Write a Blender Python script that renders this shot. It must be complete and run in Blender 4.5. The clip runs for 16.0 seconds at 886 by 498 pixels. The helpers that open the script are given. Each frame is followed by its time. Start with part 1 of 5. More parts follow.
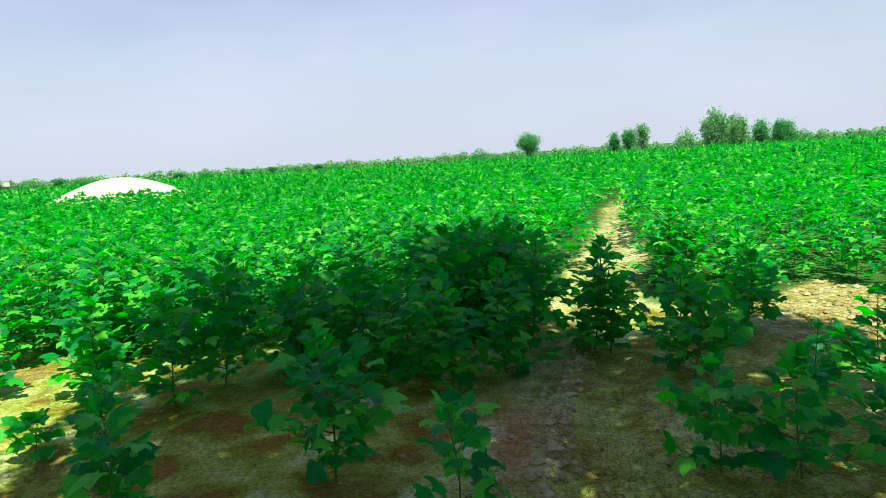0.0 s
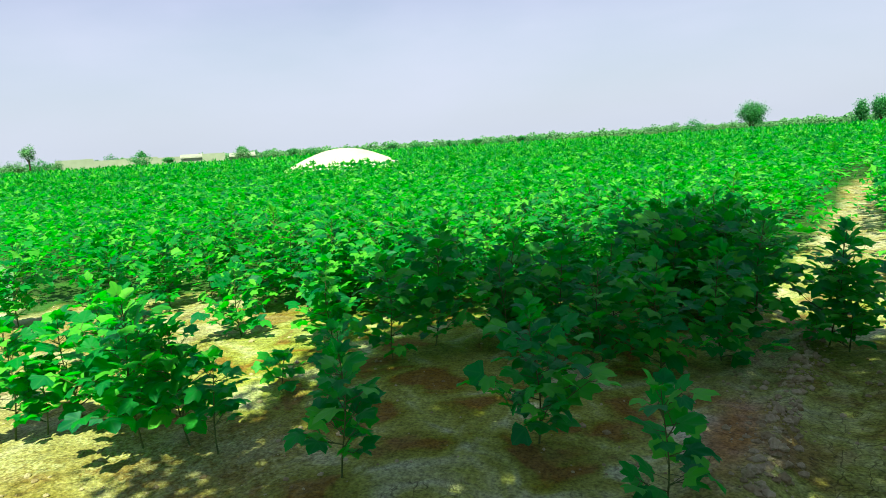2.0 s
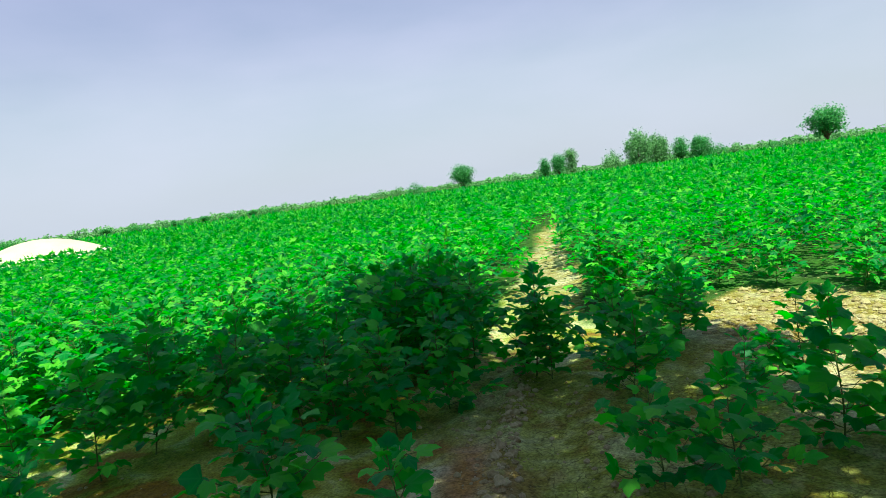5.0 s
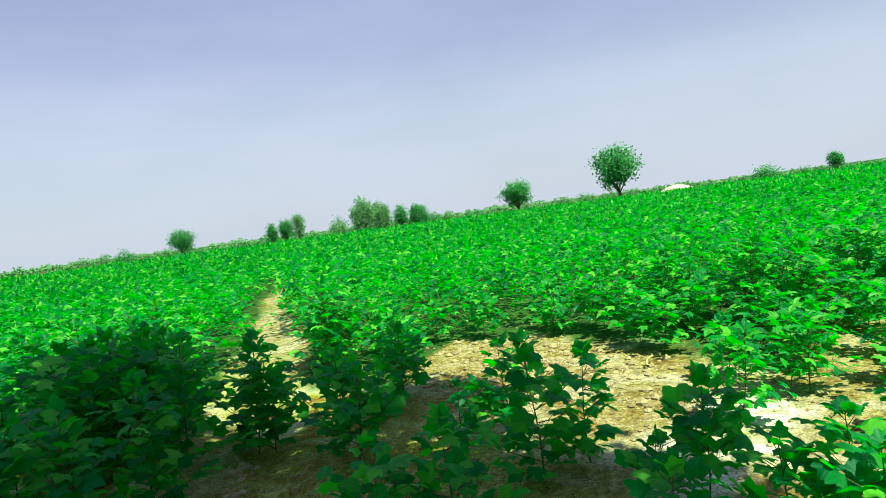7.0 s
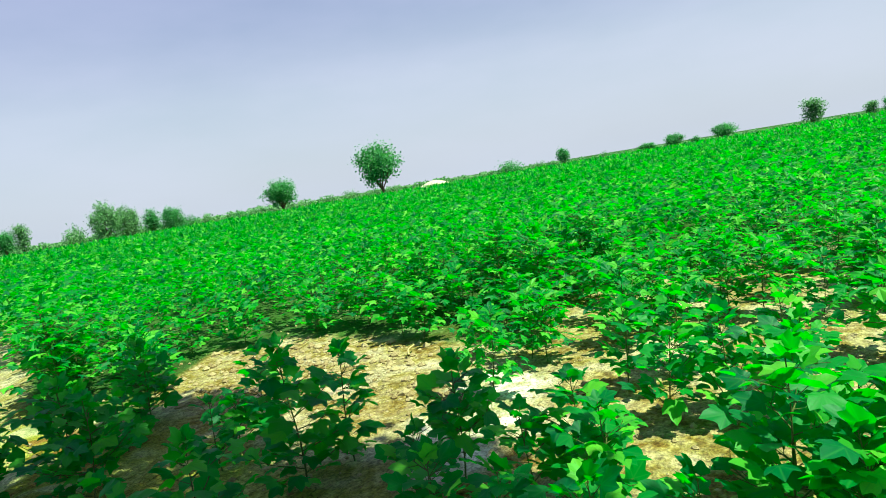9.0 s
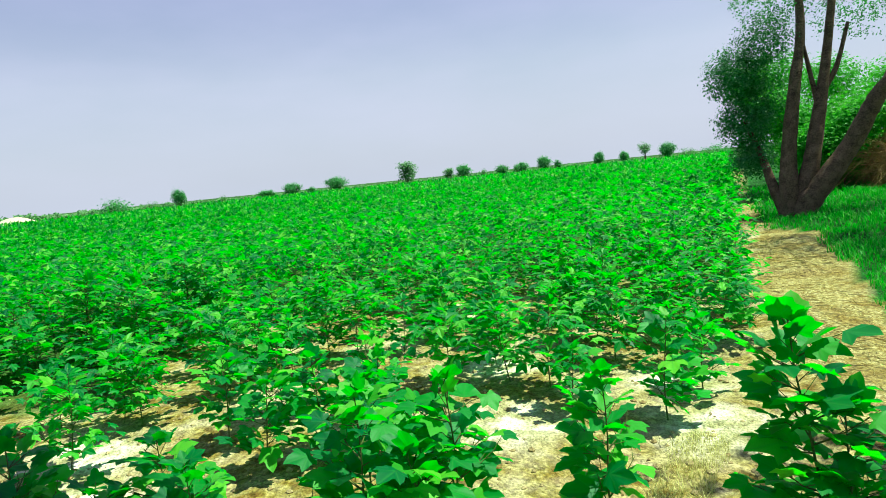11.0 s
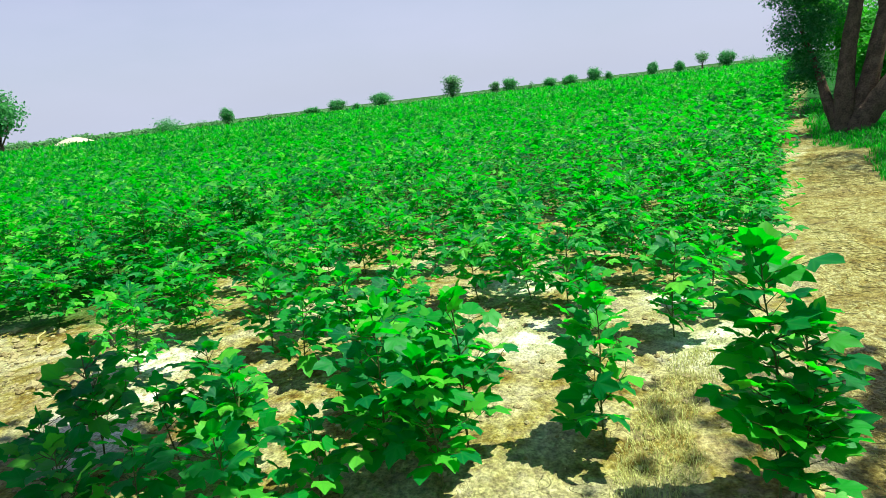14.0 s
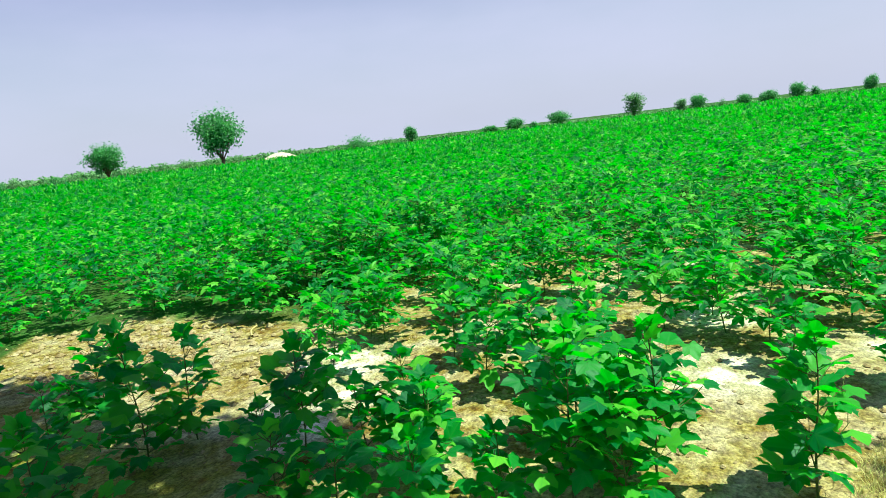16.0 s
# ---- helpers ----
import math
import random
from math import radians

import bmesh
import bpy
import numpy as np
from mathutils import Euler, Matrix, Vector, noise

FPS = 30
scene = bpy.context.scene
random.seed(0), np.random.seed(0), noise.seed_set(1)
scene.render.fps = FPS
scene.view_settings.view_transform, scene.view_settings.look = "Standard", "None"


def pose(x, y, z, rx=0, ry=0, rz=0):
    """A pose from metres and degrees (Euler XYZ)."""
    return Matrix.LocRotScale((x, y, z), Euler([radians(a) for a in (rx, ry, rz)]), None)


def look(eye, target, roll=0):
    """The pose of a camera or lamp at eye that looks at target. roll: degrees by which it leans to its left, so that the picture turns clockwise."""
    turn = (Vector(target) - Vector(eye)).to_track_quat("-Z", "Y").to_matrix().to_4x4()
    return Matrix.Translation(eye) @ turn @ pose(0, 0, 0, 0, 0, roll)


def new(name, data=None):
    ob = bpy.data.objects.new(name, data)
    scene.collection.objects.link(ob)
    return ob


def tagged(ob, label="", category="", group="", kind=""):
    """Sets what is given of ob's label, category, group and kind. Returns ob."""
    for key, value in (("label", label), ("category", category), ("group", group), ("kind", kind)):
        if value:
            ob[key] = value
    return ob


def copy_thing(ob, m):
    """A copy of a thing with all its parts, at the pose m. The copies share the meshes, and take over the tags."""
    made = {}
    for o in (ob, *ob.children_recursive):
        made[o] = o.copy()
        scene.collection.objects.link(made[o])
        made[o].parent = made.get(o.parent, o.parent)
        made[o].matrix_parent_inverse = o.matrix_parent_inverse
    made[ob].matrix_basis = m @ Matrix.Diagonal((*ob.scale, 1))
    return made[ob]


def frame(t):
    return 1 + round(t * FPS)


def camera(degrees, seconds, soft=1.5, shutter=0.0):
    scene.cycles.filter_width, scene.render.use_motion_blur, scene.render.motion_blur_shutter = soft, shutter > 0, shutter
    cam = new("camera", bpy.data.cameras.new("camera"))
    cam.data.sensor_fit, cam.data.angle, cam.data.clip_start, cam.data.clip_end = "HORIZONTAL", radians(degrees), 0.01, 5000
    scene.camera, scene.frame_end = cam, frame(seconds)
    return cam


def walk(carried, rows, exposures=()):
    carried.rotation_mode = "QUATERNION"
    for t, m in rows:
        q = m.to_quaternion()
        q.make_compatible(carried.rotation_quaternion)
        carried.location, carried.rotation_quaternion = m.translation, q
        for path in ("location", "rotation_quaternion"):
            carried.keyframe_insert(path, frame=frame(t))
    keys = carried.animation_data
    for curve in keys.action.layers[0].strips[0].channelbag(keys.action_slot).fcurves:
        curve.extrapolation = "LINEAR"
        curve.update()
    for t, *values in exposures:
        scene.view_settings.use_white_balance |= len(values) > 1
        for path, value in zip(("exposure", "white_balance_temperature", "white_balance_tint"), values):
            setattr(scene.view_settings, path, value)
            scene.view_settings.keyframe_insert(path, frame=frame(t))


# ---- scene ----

def heading(x, y, z, yaw, tilt, lean):
    """A camera pose: compass yaw from +y, upward tilt and lean to the right, in degrees."""
    a, b = radians(yaw), radians(tilt)
    ahead = Vector((math.sin(a) * math.cos(b), math.cos(a) * math.cos(b), math.sin(b)))
    return look((x, y, z), Vector((x, y, z)) + ahead, -lean)


PATH = [
    (0, -0.000, 0.000, 1.450, 0.00, -8.20, 3.57),
    (0.5, -0.011, 0.014, 1.449, -3.26, -9.00, 3.83),
    (1, -0.025, 0.018, 1.447, -8.28, -9.24, 4.33),
    (1.5, -0.044, -0.004, 1.451, -12.84, -9.39, 4.32),
    (2, -0.071, -0.043, 1.455, -17.93, -9.56, 3.55),
    (2.2, -0.074, -0.066, 1.456, -21.90, -9.80, 3.85),
    (2.5, -0.078, -0.100, 1.453, -27.61, -10.80, 4.29),
    (2.7, -0.068, -0.102, 1.460, -30.10, -9.50, 5.00),
    (3, -0.053, -0.105, 1.471, -29.31, -7.52, 6.02),
    (3.2, -0.040, -0.081, 1.472, -29.60, -6.00, 6.37),
    (3.5, -0.020, -0.045, 1.474, -25.24, -3.75, 6.90),
    (3.7, -0.018, -0.036, 1.469, -18.50, -2.40, 7.00),
    (4, -0.014, -0.022, 1.461, -13.19, -2.85, 7.12),
    (4.2, 0.006, -0.005, 1.457, -8.20, -4.28, 7.35),
    (4.5, 0.036, 0.021, 1.451, -3.00, -5.30, 7.69),
    (5, 0.072, 0.030, 1.456, 5.49, -5.64, 7.53),
    (5.2, 0.085, 0.033, 1.452, 9.83, -5.18, 7.38),
    (5.72, 0.105, 0.046, 1.447, 17.73, -4.67, 7.23),
    (6.25, 0.129, 0.070, 1.434, 23.38, -3.74, 7.24),
    (6.78, 0.152, 0.094, 1.421, 28.02, -3.10, 7.40),
    (7.3, 0.172, 0.107, 1.414, 32.97, -3.43, 7.69),
    (7.5, 0.203, 0.125, 1.406, 35.41, -4.11, 8.05),
    (8, 0.222, 0.121, 1.407, 40.50, -4.81, 8.17),
    (8.5, 0.245, 0.112, 1.403, 44.18, -5.37, 8.77),
    (9, 0.288, 0.108, 1.395, 50.33, -6.15, 9.28),
    (9.5, 0.287, 0.080, 1.404, 54.18, -5.39, 8.92),
    (9.7, 0.310, 0.085, 1.402, 57.75, -4.70, 8.27),
    (10, 0.344, 0.093, 1.399, 64.27, -4.36, 7.29),
    (10.2, 0.337, 0.084, 1.387, 68.73, -4.96, 7.28),
    (10.72, 0.316, 0.032, 1.400, 79.27, -5.72, 6.14),
    (11.25, 0.241, -0.086, 1.438, 88.04, -7.92, 5.31),
    (11.78, 0.161, -0.202, 1.477, 92.66, -10.37, 5.05),
    (12.3, 0.120, -0.248, 1.494, 91.05, -11.86, 5.60),
    (12.5, 0.098, -0.252, 1.498, 89.58, -12.09, 5.85),
    (13, 0.100, -0.226, 1.493, 83.84, -12.74, 6.98),
    (13.5, 0.098, -0.223, 1.491, 81.82, -13.08, 7.00),
    (14, 0.098, -0.200, 1.486, 78.88, -13.52, 6.59),
    (14.5, 0.097, -0.179, 1.482, 77.22, -14.02, 6.10),
    (15, 0.084, -0.145, 1.489, 72.16, -14.62, 6.62),
    (15.5, 0.073, -0.124, 1.493, 67.12, -13.03, 7.08),
    (16, 0.057, -0.108, 1.508, 63.71, -10.21, 6.57),
]
cam = camera(69.57, 16.0, soft=0.9)
walk(cam, [(t, heading(*p)) for t, *p in PATH], [(0.0, 1.13, 6560, -10), (2.0, 1.13, 6560, -9), (3.5, 1.04, 6560, -12), (10.0, 1.04, 6560, -12), (12.5, 0.90, 6280, -3), (16.0, 0.97, 6280, -3)])

# ---- world, sun ----
SUN_AZ, SUN_EL = 165.0, 64.0
world = bpy.data.worlds.new("sky")
scene.world = world
world.use_nodes = True
wn, wl = world.node_tree.nodes, world.node_tree.links
wn.clear()
sky = wn.new("ShaderNodeTexSky")
sky.sky_type, sky.sun_disc = "NISHITA", False
sky.sun_elevation, sky.sun_rotation = radians(SUN_EL), radians(SUN_AZ)
sky.air_density, sky.dust_density, sky.ozone_density = 1.0, 1.6, 2.0
coord = wn.new("ShaderNodeTexCoord")
stretch = wn.new("ShaderNodeMapping")
stretch.inputs["Scale"].default_value = (1.2, 1.2, 3.5)
veil = wn.new("ShaderNodeTexNoise")
veil.inputs["Scale"].default_value, veil.inputs["Detail"].default_value = 2.2, 5.0
ramp = wn.new("ShaderNodeValToRGB")
ramp.color_ramp.elements[0].position, ramp.color_ramp.elements[1].position = 0.32, 0.75
ramp.color_ramp.elements[0].color = (0.45, 0.45, 0.45, 1)
ramp.color_ramp.elements[1].color = (0.78, 0.78, 0.78, 1)
haze = wn.new("ShaderNodeMix")
haze.data_type = "RGBA"
haze.inputs["B"].default_value = (7.0, 6.4, 9.3, 1)
back = wn.new("ShaderNodeBackground")
back.inputs["Strength"].default_value = 0.059
wo = wn.new("ShaderNodeOutputWorld")
wl.new(coord.outputs["Generated"], stretch.inputs["Vector"])
wl.new(stretch.outputs["Vector"], veil.inputs["Vector"])
wl.new(veil.outputs["Fac"], ramp.inputs["Fac"])
wl.new(ramp.outputs["Color"], haze.inputs["Factor"])
wl.new(sky.outputs["Color"], haze.inputs["A"])
low = wn.new("ShaderNodeSeparateXYZ")
rise = wn.new("ShaderNodeMapRange")
rise.inputs["From Min"].default_value, rise.inputs["From Max"].default_value = 0.0, 0.26
rise.inputs["To Min"].default_value, rise.inputs["To Max"].default_value = 0.8, 0.0
pale = wn.new("ShaderNodeMix")
pale.data_type = "RGBA"
pale.inputs["B"].default_value = (5.65, 5.6, 7.2, 1)
wl.new(coord.outputs["Generated"], low.inputs["Vector"])
wl.new(low.outputs["Z"], rise.inputs["Value"])
wl.new(rise.outputs["Result"], pale.inputs["Factor"])
wl.new(haze.outputs["Result"], pale.inputs["A"])
height = wn.new("ShaderNodeMapRange")
height.inputs["From Min"].default_value, height.inputs["From Max"].default_value = 0.16, 0.40
height.inputs["To Min"].default_value, height.inputs["To Max"].default_value = 0.0, 0.85
blue = wn.new("ShaderNodeMix")
blue.data_type = "RGBA"
blue.inputs["B"].default_value = (2.7, 3.05, 5.9, 1)
wl.new(low.outputs["Z"], height.inputs["Value"])
wl.new(height.outputs["Result"], blue.inputs["Factor"])
wl.new(pale.outputs["Result"], blue.inputs["A"])
wl.new(blue.outputs["Result"], back.inputs["Color"])
wl.new(back.outputs["Background"], wo.inputs["Surface"])

sun = new("sun", bpy.data.lights.new("sun", "SUN"))
sun.data.energy, sun.data.angle, sun.data.color = 5.0, radians(0.55), (1.0, 0.955, 0.74)
sa, se = radians(SUN_AZ), radians(SUN_EL)
sun.matrix_world = look((40 * math.sin(sa) * math.cos(se), 40 * math.cos(sa) * math.cos(se), 40 * math.sin(se)), (0, 0, 0))


# ---- materials ----
def shader(name):
    m = bpy.data.materials.new(name)
    m.use_nodes = True
    n = m.node_tree.nodes
    return m, n, m.node_tree.links, n["Principled BSDF"]


def surface(name, dark, light, scale, rough=0.9, bump=0.4, fine=8.0, spec=0.2, island=0.0):
    """Two scales of noise between two colours, with relief; island varies the joined pieces."""
    m, n, l, p = shader(name)
    co = n.new("ShaderNodeTexCoord")
    big, small = n.new("ShaderNodeTexNoise"), n.new("ShaderNodeTexNoise")
    big.inputs["Scale"].default_value, big.inputs["Detail"].default_value = scale, 6
    small.inputs["Scale"].default_value, small.inputs["Detail"].default_value = scale * fine, 8
    add = n.new("ShaderNodeMath")
    add.operation = "MULTIPLY_ADD"
    add.inputs[1].default_value = 0.5
    half = n.new("ShaderNodeMath")
    half.operation = "MULTIPLY"
    half.inputs[1].default_value = 0.5
    l.new(co.outputs["Object"], big.inputs["Vector"])
    l.new(co.outputs["Object"], small.inputs["Vector"])
    l.new(small.outputs["Fac"], half.inputs[0])
    l.new(big.outputs["Fac"], add.inputs[0])
    l.new(half.outputs[0], add.inputs[2])
    value = add.outputs[0]
    if island:
        geo, far = n.new("ShaderNodeNewGeometry"), n.new("ShaderNodeMath")
        far.operation = "MULTIPLY_ADD"
        far.inputs[1].default_value = island
        l.new(geo.outputs["Random Per Island"], far.inputs[0])
        l.new(value, far.inputs[2])
        value = far.outputs[0]
    r = n.new("ShaderNodeValToRGB")
    r.color_ramp.elements[0].position, r.color_ramp.elements[1].position = 0.36, 0.66 + island
    r.color_ramp.elements[0].color, r.color_ramp.elements[1].color = (*dark, 1), (*light, 1)
    l.new(value, r.inputs["Fac"])
    l.new(r.outputs["Color"], p.inputs["Base Color"])
    p.inputs["Roughness"].default_value = rough
    p.inputs["Specular IOR Level"].default_value = spec
    if bump:
        b = n.new("ShaderNodeBump")
        b.inputs["Strength"].default_value, b.inputs["Distance"].default_value = bump, 0.02
        l.new(small.outputs["Fac"], b.inputs["Height"])
        l.new(b.outputs["Normal"], p.inputs["Normal"])
    return m


def leafy(name, dark, mid, light, clear, rough=0.42, spec=0.45, through_light=0.35, veins=True):
    """Leaf blades: random tint for each blade, pale veins, light passing through."""
    m, n, l, p = shader(name)
    geo, info = n.new("ShaderNodeNewGeometry"), n.new("ShaderNodeObjectInfo")
    mixr = n.new("ShaderNodeMath")
    mixr.operation = "ADD"
    frac = n.new("ShaderNodeMath")
    frac.operation = "FRACT"
    l.new(geo.outputs["Random Per Island"], mixr.inputs[0])
    l.new(info.outputs["Random"], mixr.inputs[1])
    l.new(mixr.outputs[0], frac.inputs[0])
    r = n.new("ShaderNodeValToRGB")
    r.color_ramp.elements[0].position, r.color_ramp.elements[1].position = 0.0, 1.0
    r.color_ramp.elements[0].color, r.color_ramp.elements[1].color = (*dark, 1), (*light, 1)
    e = r.color_ramp.elements.new(0.6)
    e.color = (*mid, 1)
    l.new(frac.outputs[0], r.inputs["Fac"])
    colour = r.outputs["Color"]
    blotch = n.new("ShaderNodeTexNoise")
    blotch.inputs["Scale"].default_value, blotch.inputs["Detail"].default_value = 35, 4
    co = n.new("ShaderNodeTexCoord")
    l.new(co.outputs["Object"], blotch.inputs["Vector"])
    hsv = n.new("ShaderNodeHueSaturation")
    ranged = n.new("ShaderNodeMapRange")
    ranged.inputs["To Min"].default_value, ranged.inputs["To Max"].default_value = 0.75, 1.25
    l.new(blotch.outputs["Fac"], ranged.inputs["Value"])
    l.new(ranged.outputs["Result"], hsv.inputs["Value"])
    l.new(colour, hsv.inputs["Color"])
    colour = hsv.outputs["Color"]
    if veins:
        uv, sep = n.new("ShaderNodeUVMap"), n.new("ShaderNodeSeparateXYZ")
        l.new(uv.outputs["UV"], sep.inputs["Vector"])
        line = n.new("ShaderNodeMapRange")
        line.inputs["From Min"].default_value, line.inputs["From Max"].default_value = 0.03, 0.16
        line.inputs["To Min"].default_value, line.inputs["To Max"].default_value = 0.35, 0.0
        l.new(sep.outputs["X"], line.inputs["Value"])
        mx = n.new("ShaderNodeMix")
        mx.data_type = "RGBA"
        mx.inputs["B"].default_value = (0.05, 0.26, 0.05, 1)
        l.new(line.outputs["Result"], mx.inputs["Factor"])
        l.new(colour, mx.inputs["A"])
        colour = mx.outputs["Result"]
        b = n.new("ShaderNodeBump")
        b.inputs["Strength"].default_value, b.inputs["Distance"].default_value = 0.35, 0.004
        l.new(sep.outputs["X"], b.inputs["Height"])
        l.new(b.outputs["Normal"], p.inputs["Normal"])
    l.new(colour, p.inputs["Base Color"])
    p.inputs["Roughness"].default_value, p.inputs["Specular IOR Level"].default_value = rough, spec
    p.inputs["Specular Tint"].default_value = (0.60, 0.97, 0.85, 1)
    tr, ms = n.new("ShaderNodeBsdfTranslucent"), n.new("ShaderNodeMixShader")
    tr.inputs["Color"].default_value = (*clear, 1)
    ms.inputs["Fac"].default_value = through_light
    l.new(p.outputs["BSDF"], ms.inputs[1])
    l.new(tr.outputs["BSDF"], ms.inputs[2])
    l.new(ms.outputs["Shader"], n["Material Output"].inputs["Surface"])
    return m


COTTON = leafy("cotton_leaf", (0.002, 0.060, 0.034), (0.014, 0.205, 0.020), (0.130, 0.47, 0.036), (0.040, 0.72, 0.006), 0.50, 0.27, 0.40)
STEM = surface("cotton_stem", (0.05, 0.085, 0.02), (0.11, 0.16, 0.04), 30, 0.7, 0.2)
TREE_LEAF = leafy("tree_leaf", (0.008, 0.05, 0.016), (0.014, 0.10, 0.024), (0.035, 0.18, 0.04), (0.025, 0.24, 0.02), 0.5, 0.3, 0.3, False)
FRESH_LEAF = leafy("fresh_tree_leaf", (0.018, 0.14, 0.012), (0.04, 0.26, 0.018), (0.11, 0.42, 0.03), (0.08, 0.52, 0.02), 0.5, 0.2, 0.45, False)
# Field trees' leaf, lightened part way towards distance haze.
FIELD_LEAF = leafy("field_tree_leaf", (0.040, 0.16, 0.07), (0.07, 0.26, 0.09), (0.13, 0.37, 0.13), (0.09, 0.42, 0.08), 0.6, 0.15, 0.45, False)
VERGE_LEAF = leafy("verge_tree_leaf", (0.012, 0.085, 0.028), (0.030, 0.165, 0.045), (0.12, 0.33, 0.13), (0.045, 0.34, 0.025), 0.45, 0.4, 0.42, False)
# Palest leaf: distance haze is put into its base colour.
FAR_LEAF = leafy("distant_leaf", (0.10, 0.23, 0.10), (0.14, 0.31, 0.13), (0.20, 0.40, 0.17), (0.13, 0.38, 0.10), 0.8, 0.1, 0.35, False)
BARK = surface("bark", (0.05, 0.034, 0.022), (0.19, 0.13, 0.085), 7, 0.95, 0.9, 6)
GRASS = leafy("grass_blade", (0.006, 0.14, 0.010), (0.022, 0.27, 0.015), (0.10, 0.44, 0.03), (0.03, 0.52, 0.01), 0.5, 0.2, 0.38, False)
DRY = surface("dry_twig", (0.090, 0.045, 0.018), (0.42, 0.29, 0.12), 9, 0.9, 0.2, 8, 0.2, 0.5)
STRAW = surface("straw", (0.26, 0.20, 0.06), (0.52, 0.46, 0.21), 14, 0.8, 0.0, 8, 0.3, 0.5)
HAY = surface("dry_grass", (0.30, 0.32, 0.07), (0.58, 0.58, 0.24), 14, 0.8, 0.0, 8, 0.3, 0.5)
CLOD = surface("soil_clod", (0.17, 0.125, 0.05), (0.42, 0.37, 0.21), 9, 0.95, 0.6, 8, 0.15, 0.4)
CHAFF = surface("chaff_heap", (0.40, 0.36, 0.28), (0.52, 0.475, 0.39), 1.2, 0.95, 0.5, 25)
MUD = surface("mud_wall", (0.31, 0.35, 0.25), (0.42, 0.46, 0.34), 0.8, 0.95, 0.3, 14)
THATCH = surface("roof_sheet", (0.22, 0.23, 0.19), (0.33, 0.34, 0.29), 1.5, 0.8, 0.3, 10)



def ground_material():
    """Pale cracked silt, with straw litter, green plants and dark crop gaps where the ground's masks say so."""
    m, n, l, p = shader("field_soil")
    co = n.new("ShaderNodeTexCoord")

    def noise_at(scale, detail=6, dist=0.0):
        t = n.new("ShaderNodeTexNoise")
        t.inputs["Scale"].default_value, t.inputs["Detail"].default_value, t.inputs["Distortion"].default_value = scale, detail, dist
        l.new(co.outputs["Object"], t.inputs["Vector"])
        return t.outputs["Fac"]

    def ramp_of(value, stops):
        r = n.new("ShaderNodeValToRGB")
        r.color_ramp.elements[0].position, r.color_ramp.elements[0].color = stops[0][0], (*stops[0][1], 1)
        r.color_ramp.elements[1].position, r.color_ramp.elements[1].color = stops[-1][0], (*stops[-1][1], 1)
        for at, c in stops[1:-1]:
            r.color_ramp.elements.new(at).color = (*c, 1)
        l.new(value, r.inputs["Fac"])
        return r.outputs["Color"]

    def blend(fac, a, b):
        x = n.new("ShaderNodeMix")
        x.data_type = "RGBA"
        l.new(fac, x.inputs["Factor"])
        l.new(a, x.inputs["A"])
        l.new(b, x.inputs["B"])
        return x.outputs["Result"]

    big, mid, grit = noise_at(1.5, 6, 0.8), noise_at(6, 8, 0.3), noise_at(70, 10)
    base = ramp_of(big, [(0.41, (0.15, 0.075, 0.013)), (0.48, (0.19, 0.14, 0.03)), (0.53, (0.27, 0.24, 0.10)), (0.58, (0.41, 0.38, 0.27)), (0.68, (0.56, 0.53, 0.44))])
    speck = ramp_of(mid, [(0.38, (0.07, 0.036, 0.008)), (0.46, (0.21, 0.18, 0.04)), (0.62, (0.42, 0.385, 0.25))])
    half = n.new("ShaderNodeValue")
    half.outputs[0].default_value = 0.5
    soil = blend(half.outputs[0], base, speck)
    shake = n.new("ShaderNodeTexNoise")
    shake.inputs["Scale"].default_value = 5
    l.new(co.outputs["Object"], shake.inputs["Vector"])
    wob = n.new("ShaderNodeVectorMath")
    wob.operation = "MULTIPLY_ADD"
    wob.inputs[1].default_value = (0.34, 0.34, 0.0)
    l.new(shake.outputs["Color"], wob.inputs[0])
    l.new(co.outputs["Object"], wob.inputs[2])
    vor = n.new("ShaderNodeTexVoronoi")
    vor.feature = "DISTANCE_TO_EDGE"
    vor.inputs["Scale"].default_value = 11.0
    l.new(wob.outputs[0], vor.inputs["Vector"])
    crack = n.new("ShaderNodeMapRange")
    crack.inputs["From Min"].default_value, crack.inputs["From Max"].default_value = 0.0, 0.035
    l.new(vor.outputs["Distance"], crack.inputs["Value"])
    patch = n.new("ShaderNodeMapRange")
    patch.inputs["To Max"].default_value = 0.7
    patch.inputs["From Min"].default_value, patch.inputs["From Max"].default_value = 0.55, 0.66
    l.new(noise_at(1.6, 3), patch.inputs["Value"])
    gap = n.new("ShaderNodeMath")
    gap.operation = "SUBTRACT"
    gap.inputs[0].default_value = 1.0
    l.new(crack.outputs["Result"], gap.inputs[1])
    cr = n.new("ShaderNodeMath")
    cr.operation = "MULTIPLY"
    l.new(gap.outputs[0], cr.inputs[0])
    tone = n.new("ShaderNodeVertexColor")
    tone.layer_name = "tone"
    split = n.new("ShaderNodeSeparateColor")
    l.new(tone.outputs["Color"], split.inputs["Color"])
    most = n.new("ShaderNodeMath")
    most.operation = "MAXIMUM"
    l.new(patch.outputs["Result"], most.inputs[0])
    l.new(split.outputs["Green"], most.inputs[1])
    l.new(most.outputs[0], cr.inputs[1])
    mask = n.new("ShaderNodeVertexColor")
    mask.layer_name = "cover"
    sep = n.new("ShaderNodeSeparateColor")
    l.new(mask.outputs["Color"], sep.inputs["Color"])
    bare = n.new("ShaderNodeMath")
    bare.operation = "SUBTRACT"
    l.new(cr.outputs[0], bare.inputs[0])
    l.new(sep.outputs["Blue"], bare.inputs[1])
    bare.use_clamp = True
    cr = bare
